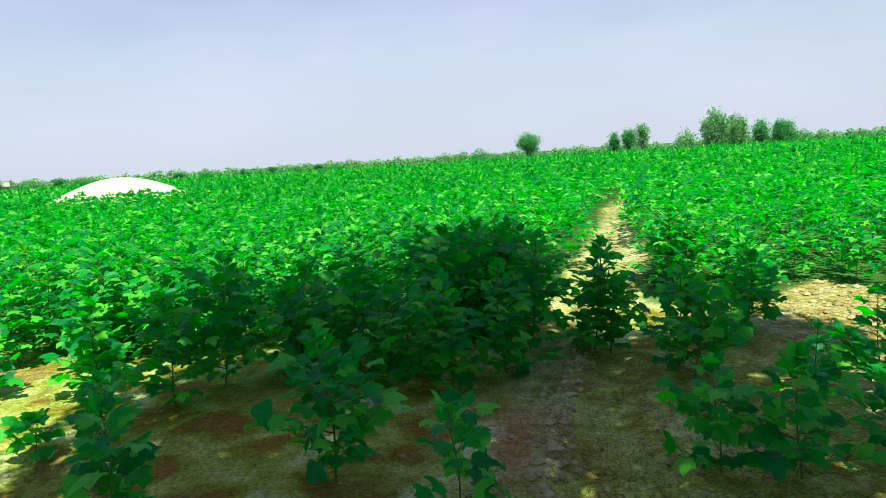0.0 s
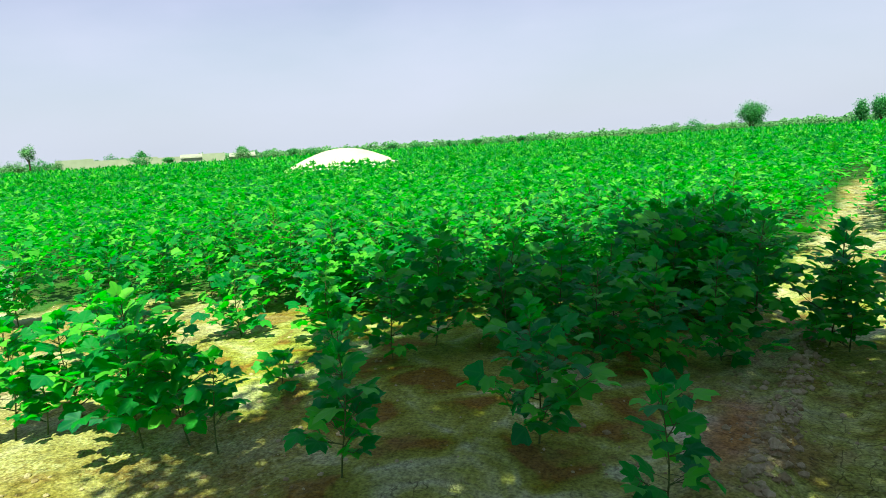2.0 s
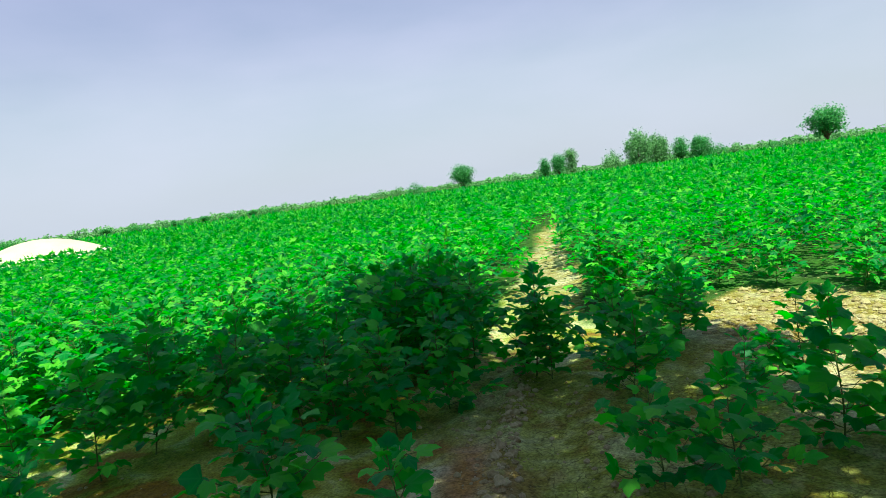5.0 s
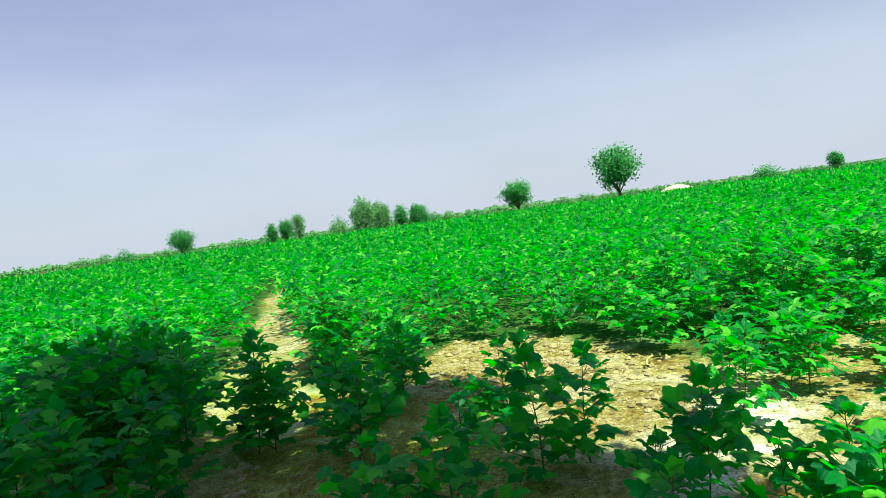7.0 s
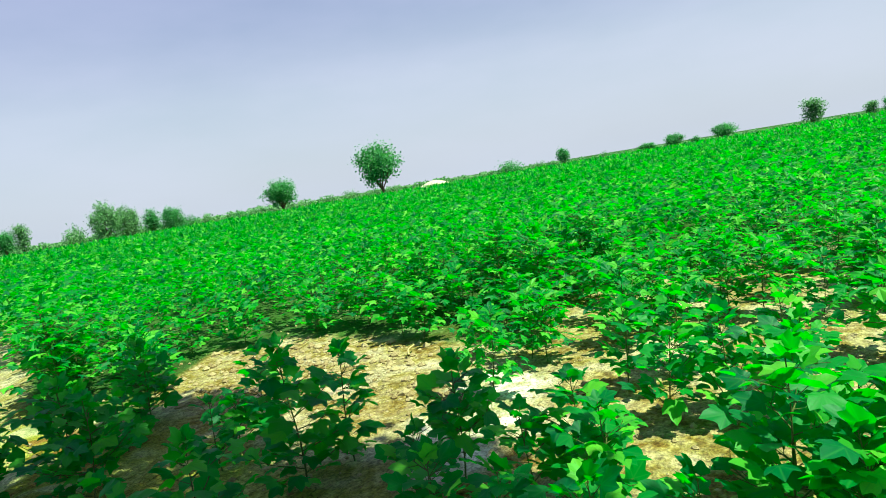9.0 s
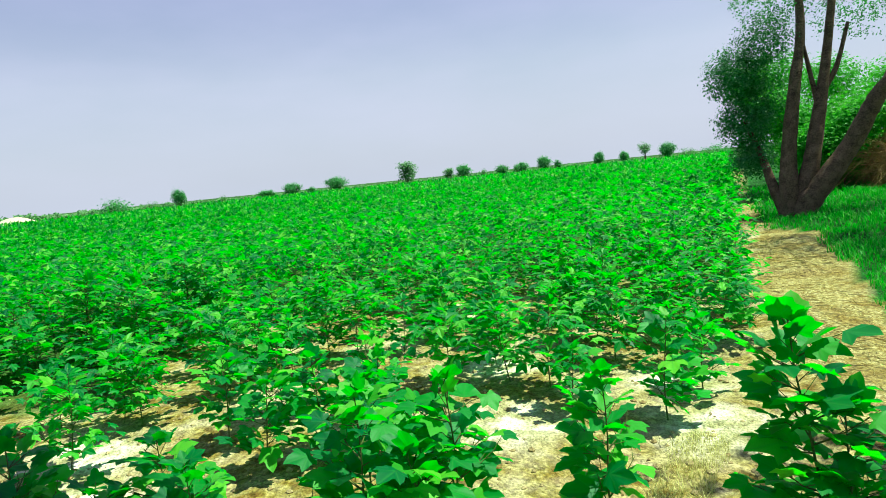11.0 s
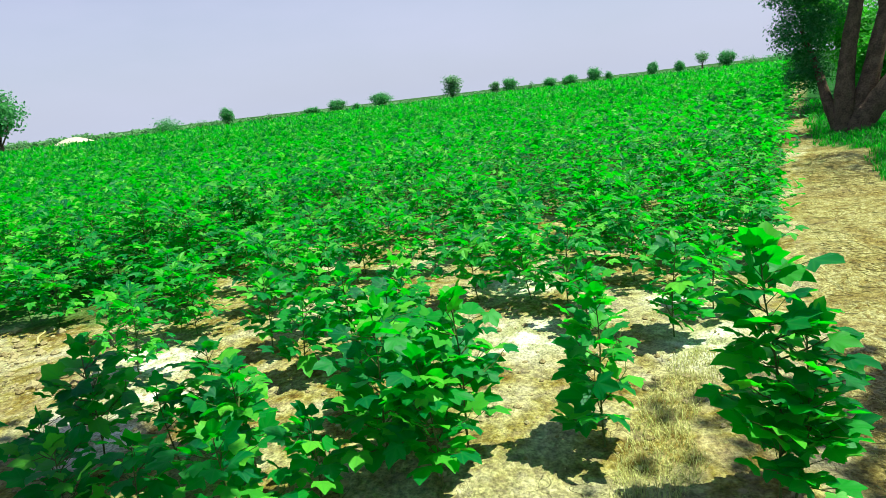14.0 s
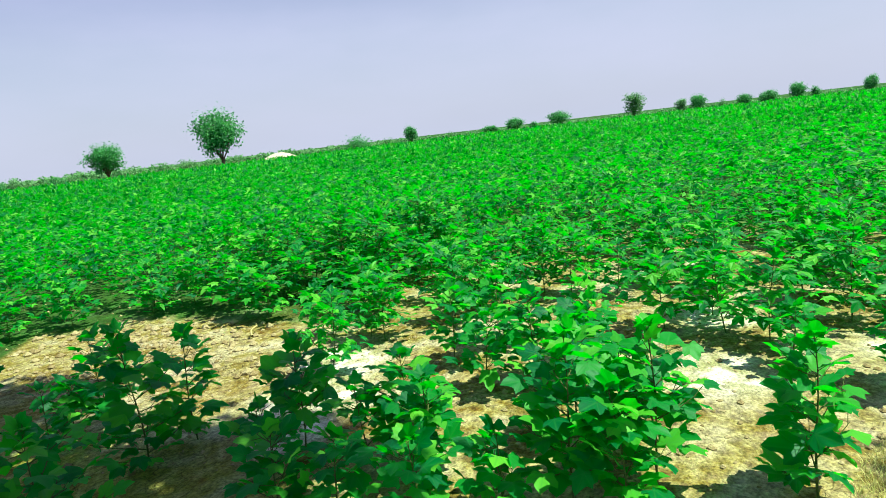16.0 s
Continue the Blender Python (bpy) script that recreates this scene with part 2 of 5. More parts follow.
    deep = n.new("ShaderNodeRGB")
    deep.outputs[0].default_value = (0.05, 0.04, 0.012, 1)
    litter = ramp_of(noise_at(22, 8, 1.5), [(0.34, (0.12, 0.08, 0.02)), (0.50, (0.26, 0.24, 0.085)), (0.68, (0.40, 0.385, 0.20))])
    worn = ramp_of(noise_at(17, 8, 1.0), [(0.34, (0.07, 0.045, 0.012)), (0.52, (0.19, 0.15, 0.04)), (0.68, (0.30, 0.26, 0.10))])
    bare_fac = n.new("ShaderNodeMapRange")
    bare_fac.inputs["From Min"].default_value, bare_fac.inputs["From Max"].default_value = 0.47, 0.60
    l.new(noise_at(2.3, 5, 0.6), bare_fac.inputs["Value"])
    litter = blend(bare_fac.outputs["Result"], litter, worn)
    # Dark for the shade among leaves, which the flat ground can't cast.
    green = ramp_of(noise_at(3.0, 8), [(0.35, (0.005, 0.045, 0.006)), (0.65, (0.016, 0.11, 0.012))])
    crumb = ramp_of(noise_at(19, 7, 0.0), [(0.40, (0.06, 0.045, 0.010)), (0.50, (0.22, 0.20, 0.045)), (0.60, (0.42, 0.40, 0.17))])
    third = n.new("ShaderNodeValue")
    third.outputs[0].default_value = 0.36
    soil = blend(third.outputs[0], soil, crumb)
    olive = ramp_of(noise_at(2.6, 9, 0.7), [(0.38, (0.17, 0.10, 0.010)), (0.44, (0.18, 0.20, 0.014)), (0.54, (0.27, 0.315, 0.055)), (0.66, (0.42, 0.455, 0.24))])
    soil = blend(split.outputs["Red"], soil, olive)
    silt = ramp_of(noise_at(9.0, 8, 0.6), [(0.38, (0.17, 0.18, 0.03)), (0.5, (0.26, 0.29, 0.06)), (0.62, (0.38, 0.41, 0.14))])
    soil = blend(split.outputs["Green"], soil, silt)
    soil = blend(cr.outputs[0], soil, deep.outputs[0])
    ochre = ramp_of(noise_at(7.0, 7, 0.4), [(0.36, (0.20, 0.085, 0.012)), (0.62, (0.32, 0.17, 0.04))])
    soil = blend(split.outputs["Blue"], soil, ochre)
    crust = ramp_of(noise_at(5, 8, 0.5), [(0.36, (0.27, 0.275, 0.13)), (0.48, (0.40, 0.405, 0.26)), (0.60, (0.66, 0.65, 0.55))])
    soil = blend(mask.outputs["Alpha"], soil, crust)
    soil = blend(sep.outputs["Red"], soil, litter)
    soil = blend(sep.outputs["Green"], soil, green)
    fleck = n.new("ShaderNodeMath")
    fleck.operation = "MULTIPLY_ADD"
    fleck.inputs[1].default_value = 0.6
    scaled = n.new("ShaderNodeMath")
    scaled.operation = "MULTIPLY"
    scaled.inputs[1].default_value = 0.4
    l.new(grit, fleck.inputs[0])
    l.new(noise_at(31, 8, 0.4), scaled.inputs[0])
    l.new(scaled.outputs[0], fleck.inputs[2])
    shade = n.new("ShaderNodeMapRange")
    shade.inputs["From Min"].default_value, shade.inputs["From Max"].default_value = 0.38, 0.62
    shade.inputs["To Min"].default_value, shade.inputs["To Max"].default_value = 0.55, 1.35
    l.new(fleck.outputs[0], shade.inputs["Value"])
    flecked = n.new("ShaderNodeHueSaturation")
    l.new(shade.outputs["Result"], flecked.inputs["Value"])
    l.new(soil, flecked.inputs["Color"])
    l.new(flecked.outputs["Color"], p.inputs["Base Color"])
    p.inputs["Roughness"].default_value, p.inputs["Specular IOR Level"].default_value = 0.95, 0.12
    hsum = n.new("ShaderNodeMath")
    hsum.operation = "MULTIPLY_ADD"
    hsum.inputs[1].default_value = -0.4
    l.new(cr.outputs[0], hsum.inputs[0])
    lump = noise_at(16, 4, 0.2)
    gsum = n.new("ShaderNodeMath")
    gsum.operation = "MULTIPLY_ADD"
    gsum.inputs[1].default_value = 0.4
    l.new(grit, gsum.inputs[0])
    both = n.new("ShaderNodeMath")
    both.operation = "MULTIPLY_ADD"
    both.inputs[1].default_value = 0.35
    l.new(mid, both.inputs[0])
    l.new(lump, both.inputs[2])
    l.new(both.outputs[0], gsum.inputs[2])
    l.new(gsum.outputs[0], hsum.inputs[2])
    b = n.new("ShaderNodeBump")
    b.inputs["Strength"].default_value, b.inputs["Distance"].default_value = 0.9, 0.035
    l.new(hsum.outputs[0], b.inputs["Height"])
    l.new(b.outputs["Normal"], p.inputs["Normal"])
    return m


SOIL = ground_material()


def water_material():
    m, n, l, p = shader("muddy_water")
    p.inputs["Base Color"].default_value = (0.20, 0.30, 0.17, 1)
    p.inputs["Roughness"].default_value = 0.06
    p.inputs["Specular IOR Level"].default_value = 0.7
    t, b = n.new("ShaderNodeTexNoise"), n.new("ShaderNodeBump")
    t.inputs["Scale"].default_value = 6
    b.inputs["Strength"].default_value, b.inputs["Distance"].default_value = 0.06, 0.02
    l.new(t.outputs["Fac"], b.inputs["Height"])
    l.new(b.outputs["Normal"], p.inputs["Normal"])
    return m


WATER = water_material()


# ---- building tools ----
def np_mesh(name, verts, faces, material, uv=None, smooth=False):
    """A mesh from arrays; every face has the same number of corners."""
    verts, faces = np.asarray(verts, np.float32), np.asarray(faces, np.int32)
    me = bpy.data.meshes.new(name)
    k = faces.shape[1]
    me.vertices.add(len(verts))
    me.vertices.foreach_set("co", verts.ravel())
    me.loops.add(faces.size)
    me.loops.foreach_set("vertex_index", faces.ravel())
    me.polygons.add(len(faces))
    me.polygons.foreach_set("loop_start", np.arange(0, faces.size, k, dtype=np.int32))
    me.polygons.foreach_set("use_smooth", np.full(len(faces), smooth, bool))
    if uv is not None:
        layer = me.uv_layers.new(name="UVMap")
        layer.data.foreach_set("uv", np.asarray(uv, np.float32)[faces.ravel()].ravel())
    me.materials.append(material)
    me.update(calc_edges=True)
    return me


def part(name, data, parent=None, label="", kind="", matrix=None):
    """Links mesh data as one object, under a thing where one is given."""
    ob = new(name, data)
    if parent is not None:
        ob.parent = parent
    if matrix is not None:
        ob.matrix_basis = matrix
    return tagged(ob, label=label, kind=kind)


def thing(name, matrix, label, category, group=""):
    ob = new(name)
    ob.empty_display_size = 0.2
    ob.matrix_basis = matrix
    return tagged(ob, label=label, category=category, group=group)


def unscaled(ob):
    return Matrix.Diagonal((1 / ob.scale[0], 1 / ob.scale[1], 1 / ob.scale[2], 1))


def joined(pieces):
    """Verts and faces of several (verts, faces) put together."""
    vs, fs, at = [], [], 0
    for v, f in pieces:
        vs.append(np.asarray(v, float))
        fs.append(np.asarray(f, int) + at)
        at += len(v)
    return np.concatenate(vs), np.concatenate(fs)


def tube(points, radii, sides=5):
    """A tapered tube of quads along a polyline."""
    p, r = np.asarray(points, float), np.asarray(radii, float)
    d = np.gradient(p, axis=0)
    d /= np.maximum(np.linalg.norm(d, axis=1, keepdims=True), 1e-9)
    ref = np.eye(3)[np.argmin(np.abs(d).mean(0) + np.array([0.0, 0.01, 0.02]))]
    u = np.cross(d, ref)
    u /= np.linalg.norm(u, axis=1, keepdims=True)
    w = np.cross(d, u)
    a = np.linspace(0, 2 * np.pi, sides, endpoint=False)
    ring = p[:, None] + r[:, None, None] * (np.cos(a)[None, :, None] * u[:, None] + np.sin(a)[None, :, None] * w[:, None])
    n = len(p)
    i, j = np.meshgrid(np.arange(n - 1), np.arange(sides), indexing="ij")
    k = (j + 1) % sides
    faces = np.stack([i * sides + j, i * sides + k, (i + 1) * sides + k, (i + 1) * sides + j], -1).reshape(-1, 4)
    return ring.reshape(-1, 3), faces


def vnoise(x, y, scale, seed=0):
    """Smooth value noise between -1 and 1 on arrays."""
    x, y = np.asarray(x, float) * scale + 1000.3, np.asarray(y, float) * scale + 1000.7
    i, j = np.floor(x), np.floor(y)
    fx, fy = x - i, y - j
    fx, fy = fx * fx * (3 - 2 * fx), fy * fy * (3 - 2 * fy)

    def h(a, b):
        s = np.sin(a * 127.1 + b * 311.7 + seed * 74.7) * 43758.5453
        return (s - np.floor(s)) * 2 - 1

    return (h(i, j) * (1 - fx) + h(i + 1, j) * fx) * (1 - fy) + (h(i, j + 1) * (1 - fx) + h(i + 1, j + 1) * fx) * fy


def inside(x, y, polygon):
    x, y = np.asarray(x, float), np.asarray(y, float)
    result = np.zeros(x.shape, bool)
    for (x0, y0), (x1, y1) in zip(polygon, polygon[1:] + polygon[:1]):
        cross = (y0 > y) != (y1 > y)
        result ^= cross & (x < (x1 - x0) * (y - y0) / (y1 - y0 if y1 != y0 else 1e-9) + x0)
    return result


def off_line(x, y, line):
    """Distance of points from a polyline."""
    best = np.full(np.shape(x), 1e9)
    for (x0, y0), (x1, y1) in zip(line, line[1:]):
        dx, dy = x1 - x0, y1 - y0
        t = np.clip(((x - x0) * dx + (y - y0) * dy) / (dx * dx + dy * dy), 0, 1)
        best = np.minimum(best, np.hypot(x - x0 - t * dx, y - y0 - t * dy))
    return best


# ---- the plan ----
FIELD = [(-3.7, 1.9), (-5.6, 3.7), (-6.4, 5.0), (-12.8, 9.0), (-17.2, 12.2), (-28.0, 14.2), (-75.0, 30.0), (-70.0, 52.0),
         (-30.0, 68.0), (0.0, 72.0), (30.0, 68.0), (58.0, 52.0), (93.0, 32.0), (100.0, -10.0), (92.0, -31.2), (60.0, -20.4), (17.2, -5.75), (10.7, -3.55), (4.8, -1.62),
         (2.3, -0.95), (0.0, -0.2)]
TRACK = [(0.55, 2.0), (0.75, 3.6), (1.25, 5.5), (2.2, 8.2), (3.5, 12.9), (4.9, 17.0)]
BARE = [(2.4, 4.9), (2.7, 5.5), (3.7, 6.2), (4.4, 5.4), (4.45, 3.3), (3.3, 2.7), (2.8, 4.0)]
SPARSE = [(2.6, -1.2), (2.6, 2.8), (4.45, 3.3), (4.6, 2.8), (6.2, 3.4), (7.4, 2.5), (8.4, 1.9), (8.8, 0.2), (8.2, -0.8), (7.6, -2.4), (4.8, -1.6)]
NEAR = [(-6.3, 2.0), (-5.9, 4.9), (-4.5, 5.6), (-1.9, 4.7), (-1.0, 5.3), (-0.3, 6.0), (1.2, 5.9), (2.4, 5.3), (2.8, 4.0), (3.2, 2.6), (4.3, 1.9), (4.3, 0.4), (3.9, -1.6), (2.0, -1.3), (0, -1)]
SMOOTH = [(0.05, 2.2), (0.25, 3.0), (0.45, 3.7), (0.70, 4.5), (1.10, 5.8), (2.1, 8.0), (3.3, 12.6)]
RIDGE = [(0.33, 2.4), (0.50, 3.1), (0.68, 3.65), (0.93, 4.4), (1.12, 5.0)]
CRUST = [(3.62, 2.55, 0.40), (2.75, 2.35, 0.36), (4.85, 0.15, 0.34), (4.35, -1.05, 0.36), (3.55, -0.95, 0.3), (3.1, 2.2, 0.25), (3.75, 0.05, 0.3), (6.6, 0.6, 0.4)]
WET = [(-11.0, 5.76), (-11.5, 6.35), (-11.0, 7.05), (-10.4, 7.6), (-8.5, 6.5), (-6.75, 5.05), (-7.05, 4.6), (-7.45, 4.36), (-8.65, 4.84), (-9.82, 5.25)]
BUND = [(-5.6, 1.9), (-5.18, 2.19), (-5.05, 2.6), (-4.9, 3.1), (-5.3, 3.9), (-6.9, 4.25), (-9.3, 4.75), (-11.5, 5.6)]
STRAW_L = [(1.0, -0.75), (2.3, -1.15), (4.8, -1.9), (6.85, -2.45), (10.7, -3.85), (17.2, -6.05), (40, -13.8)]
GRASS_EDGE = [(-6.0, -1.3), (0.5, -1.5), (2.24, -1.75), (2.93, -2.0), (4.03, -2.43), (5.7, -3.0), (8.0, -3.84), (10.3, -4.65), (11.5, -4.35), (18, -6.4), (40, -13.9)]


def south_of(x, y, line):
    """Whether points lie below a line that runs from west to east."""
    return y < np.interp(x, [a for a, _ in line], [b for _, b in line])


def ground_z(x, y):
    x, y = np.asarray(x, float), np.asarray(y, float)
    r = np.hypot(x, y)
    fade = np.clip(1 - (r - 25) / 25, 0, 1)
    z = fade * (0.018 * vnoise(x, y, 1.1, 1) + 0.010 * vnoise(x, y, 3.3, 2) + 0.006 * vnoise(x, y, 5.5, 3) * np.clip(1 - r / 14, 0, 1))
    z = z + 0.042 * np.exp(-(off_line(x, y, RIDGE) / 0.09) ** 2)
    lip = off_line(x, y, TRACK)
    z = z + np.where(lip < 0.35, -0.022 * (1 - lip / 0.35), 0) * fade
    z = z + np.where((lip > 0.25) & (lip < 0.6), 0.022 * np.sin((lip - 0.25) / 0.35 * np.pi), 0) * fade
    grassy = south_of(x, y, GRASS_EDGE) & (r < 60)
    depth = np.clip((np.interp(x, [a for a, _ in GRASS_EDGE], [b for _, b in GRASS_EDGE]) - y) / 2.0, 0, 1)
    z = z + np.where(grassy, 0.16 * depth, 0)
    z = z + np.where(inside(x, y, WET), -0.10 * np.clip(off_line(x, y, WET + WET[:1]) / 0.3, 0, 1), 0)
    z = z + np.where((y < -1.0) & (r < 30), 0.045 * vnoise(x, y, 1.3, 31) + 0.03 * vnoise(x, y, 3.6, 32) + 0.012 * vnoise(x, y, 8.5, 33), 0)
    bund = off_line(x, y, [(-20.0, 8.2), (-13.6, 8.3), (-7.5, 4.0)])
    lip2 = off_line(x, y, BUND)
    return z + 0.10 * np.exp(-(bund / 0.45) ** 2) + 0.05 * np.exp(-(lip2 / 0.16) ** 2)


def build_ground():
    rings = np.concatenate([[0.0], 0.25 * 1.031 ** np.arange(0, 325)])
    rings = rings[rings < 4500]
    sectors = 420
    a = np.linspace(0, 2 * np.pi, sectors, endpoint=False)
    x, y = np.outer(rings, np.sin(a)), np.outer(rings, np.cos(a))
    z = ground_z(x, y)
    verts = np.stack([x, y, z], -1).reshape(-1, 3)
    i, j = np.meshgrid(np.arange(len(rings) - 1), np.arange(sectors), indexing="ij")
    k = (j + 1) % sectors
    faces = np.stack([i * sectors + j, (i + 1) * sectors + j, (i + 1) * sectors + k, i * sectors + k], -1).reshape(-1, 4)
    me = np_mesh("ground", verts, faces, SOIL, smooth=True)
    x, y = verts[:, 0], verts[:, 1]
    r = np.hypot(x, y)
    straw = south_of(x, y, STRAW_L) & ~south_of(x, y, GRASS_EDGE) & (r < 60)
    green_cover = np.zeros(len(verts))
    green_cover = np.where(south_of(x, y, GRASS_EDGE) & (r < 60), 1.0, green_cover)
    strip = off_line(x, y, [(-26, 11.0), (-15.0, 9.2)])
    green_cover = np.where(strip < 0.9, 0.55, green_cover)
    green_cover = np.where((x < -4.5) & (r < 30) & ~inside(x, y, FIELD), np.maximum(green_cover, np.clip(0.16 + 0.22 * vnoise(x, y, 1.3, 49) + 0.15 * vnoise(x, y, 4.0, 50), 0, 0.5)), green_cover)
    # Dark green under the crop stands in for shaded gaps between plants.
    green_cover = np.where(inside(x, y, FIELD) & (r > 10) & ~inside(x, y, SPARSE) & (off_line(x, y, TRACK) > 0.3), 0.9, green_cover)
    green_cover = np.where(inside(x, y, FIELD) & ~inside(x, y, NEAR) & ~inside(x, y, SPARSE) & ~inside(x, y, BARE) & (r > 5) & (off_line(x, y, TRACK) > 0.45), np.maximum(green_cover, np.clip(0.5 + 0.2 * (r - 5), 0.5, 0.9)), green_cover)
    green_cover = np.where(inside(x, y, SPARSE) & (r > 7), np.maximum(green_cover, np.clip((r - 7) / 3, 0, 0.6)), green_cover)
    green_cover = np.where(inside(x, y, FIELD) & (r > 22), 0.95, green_cover)
    green_cover = np.where((r > 50) & ~inside(x, y, FIELD), 0.97 + 0.2 * vnoise(x, y, 0.02, 5), green_cover)
    crust = 0.18 * np.exp(-(off_line(x, y, SMOOTH) / 0.30) ** 2)
    for px, py, pr in CRUST:
        crust = np.maximum(crust, 1.0 * np.exp(-((np.hypot(x - px, y - py) + 0.25 * pr * vnoise(x, y, 3.0, 41)) / pr) ** 4))
    crust = np.where((x < -3.2) & (y < 12) & ~inside(x, y, FIELD), np.clip(0.5 + 0.8 * vnoise(x, y, 0.9, 42), 0.05, 0.8), crust)
    brown = np.exp(-((off_line(x, y, BUND) + 0.12 * vnoise(x, y, 2.5, 44)) / 0.24) ** 2)
    brown = np.maximum(brown, np.exp(-((off_line(x, y, [(-7.0, 0.4), (-3.8, 1.45), (-3.4, 1.85), (-2.9, 2.1), (-2.1, 2.3)]) + 0.15 * vnoise(x, y, 2.0, 45)) / 0.55) ** 2))
    straw = np.maximum(straw * 0.85, brown * 0.75)
    dry_bank = off_line(x, y, [(7.5, -6.2), (9.5, -6.9), (14.5, -10.2), (18, -10.9)]) < 0.75 + 0.4 * vnoise(x, y, 1.0, 8)
    straw, green_cover = np.where(dry_bank, 0.8, straw), np.where(dry_bank, 0.1, green_cover)
    cover = np.stack([straw, np.clip(green_cover, 0, 1), np.clip(green_cover + straw, 0, 1), crust], -1).astype(np.float32)
    layer = me.color_attributes.new("cover", "FLOAT_COLOR", "POINT")
    layer.data.foreach_set("color", cover.ravel())
    # Olive tone sets in below x 2.3 and y 9, weaker past x -3.
    olive_soil = np.clip((2.3 - x + 0.5 * vnoise(x, y, 0.8, 47)) / 0.8, 0, 1) * np.clip((9.0 - y) / 2.0, 0, 1) * 0.88
    olive_soil = np.where(r > 30, 0, olive_soil) * np.clip(1.0 + (x + 2.6) / 1.5, 0.3, 1)
    cracked = np.clip((x - np.interp(y, [b for _, b in RIDGE], [a for a, _ in RIDGE]) - 0.06) / 0.15, 0, 1) * np.clip((2.3 - x) / 0.5, 0, 1) * np.clip((4.6 - y) / 0.8, 0, 1) * np.clip((y - 1.0) / 0.4, 0, 1)
    rust = np.exp(-((off_line(x, y, [(-0.05, 2.2), (0.22, 2.75), (0.42, 3.4)]) + 0.08 * vnoise(x, y, 3.0, 48)) / 0.13) ** 2) * np.clip(0.6 + 0.9 * vnoise(x, y, 2.4, 52), 0, 1)
    tone = np.stack([olive_soil, 0.55 * cracked, rust, olive_soil * 0 + 1], -1).astype(np.float32)
    layer = me.color_attributes.new("tone", "FLOAT_COLOR", "POINT")
    layer.data.foreach_set("color", tone.ravel())
    return tagged(new("ground", me), label="pale cracked silt soil of a farm field with furrows", category="ground", kind="structure")


build_ground()


# ---- cotton ----
def leaf_outline(lobes, seed, shoulder=15, keep=0.81, notch=0.86):
    """A palmate blade with its base at the origin and its middle lobe along +y, about one unit long."""
    rng = np.random.default_rng(seed)
    ring = []
    for n, (angle, length) in enumerate(lobes):
        length *= rng.uniform(0.93, 1.07)
        ring += [(angle - shoulder, keep * length, 0.75), (angle, length, 0.0), (angle + shoulder, keep * length, 0.75)]
        if n + 1 < len(lobes):
            other, len2 = lobes[n + 1]
            ring.append(((angle + other) / 2, notch * min(length, len2) + 0.03, 1.0))
    ring.append((180.0, 0.10, 1.0))
    v, uv = [(0, 0, 0)], [(0.0, 0.0)]
    for angle, radius, vein in ring:
        a = radians(angle)
        lift = -0.26 * radius * radius + 0.13 * vein * radius + rng.uniform(-0.03, 0.03)
        v.append((math.sin(a) * radius, math.cos(a) * radius, lift))
        uv.append((vein, radius))
    n = len(ring)
    f = [(0, 1 + (i + 1) % n, 1 + i) for i in range(n)]
    return np.array(v), np.array(f)[:, [0, 2, 1]], np.array(uv)


FIVE = [(-114, 0.52), (-52, 0.80), (0, 1.08), (52, 0.80), (114, 0.52)]
THREE = [(-62, 0.78), (0, 1.0), (62, 0.78)]
ROUND = [(-112, 0.60), (-48, 0.88), (0, 1.16), (48, 0.88), (112, 0.60)]
LEAVES = [leaf_outline(ROUND, 3, 15, 0.84, 0.87), leaf_outline(ROUND, 8, 16, 0.83, 0.88), leaf_outline(FIVE, 5), leaf_outline([(-60, 0.84), (0, 1.06), (60, 0.84)], 6, 18, 0.87, 0.86)]
DEEP = [leaf_outline(FIVE, 3, 15, 0.74, 0.66), leaf_outline(THREE, 8, 17, 0.76, 0.68), leaf_outline(FIVE, 5, 15, 0.72, 0.68)]
LEAF_MESH = [np_mesh("leaf", v, f, COTTON, uv, True) for v, f, uv in LEAVES]


TO_SUN = np.array([math.sin(radians(SUN_AZ)) * math.cos(radians(SUN_EL)), math.cos(radians(SUN_AZ)) * math.cos(radians(SUN_EL)), math.sin(radians(SUN_EL))])


def unit(v):
    return v / max(np.linalg.norm(v), 1e-9)


def blade(rng, at, out, size, droop, sunward=0.45):
    """The pose of one leaf: base point, outward way, size and droop in degrees."""
    flat = unit(np.array([out[0], out[1], 0.0]) + 1e-6)
    turn = rng.normal(0, 0.35)
    flat = np.array([flat[0] * math.cos(turn) - flat[1] * math.sin(turn), flat[0] * math.sin(turn) + flat[1] * math.cos(turn), 0])
    d = radians(droop)
    y = flat * math.cos(d) - np.array([0, 0, math.sin(d)])
    side = np.array([flat[1], -flat[0], 0.0])
    roll = rng.normal(0, 0.45)
    z0 = np.cross(side, y)
    x = side * math.cos(roll) + z0 * math.sin(roll)
    # leaves turn partly towards the sun
    z = unit(np.cross(x, y) + sunward * TO_SUN)
    y = unit(y - z * np.dot(y, z))
    x = np.cross(y, z)
    m = np.eye(4)
    m[:3, 0], m[:3, 1], m[:3, 2], m[:3, 3] = x * size * rng.uniform(0.85, 1.1), y * size, z * size, at
    return m


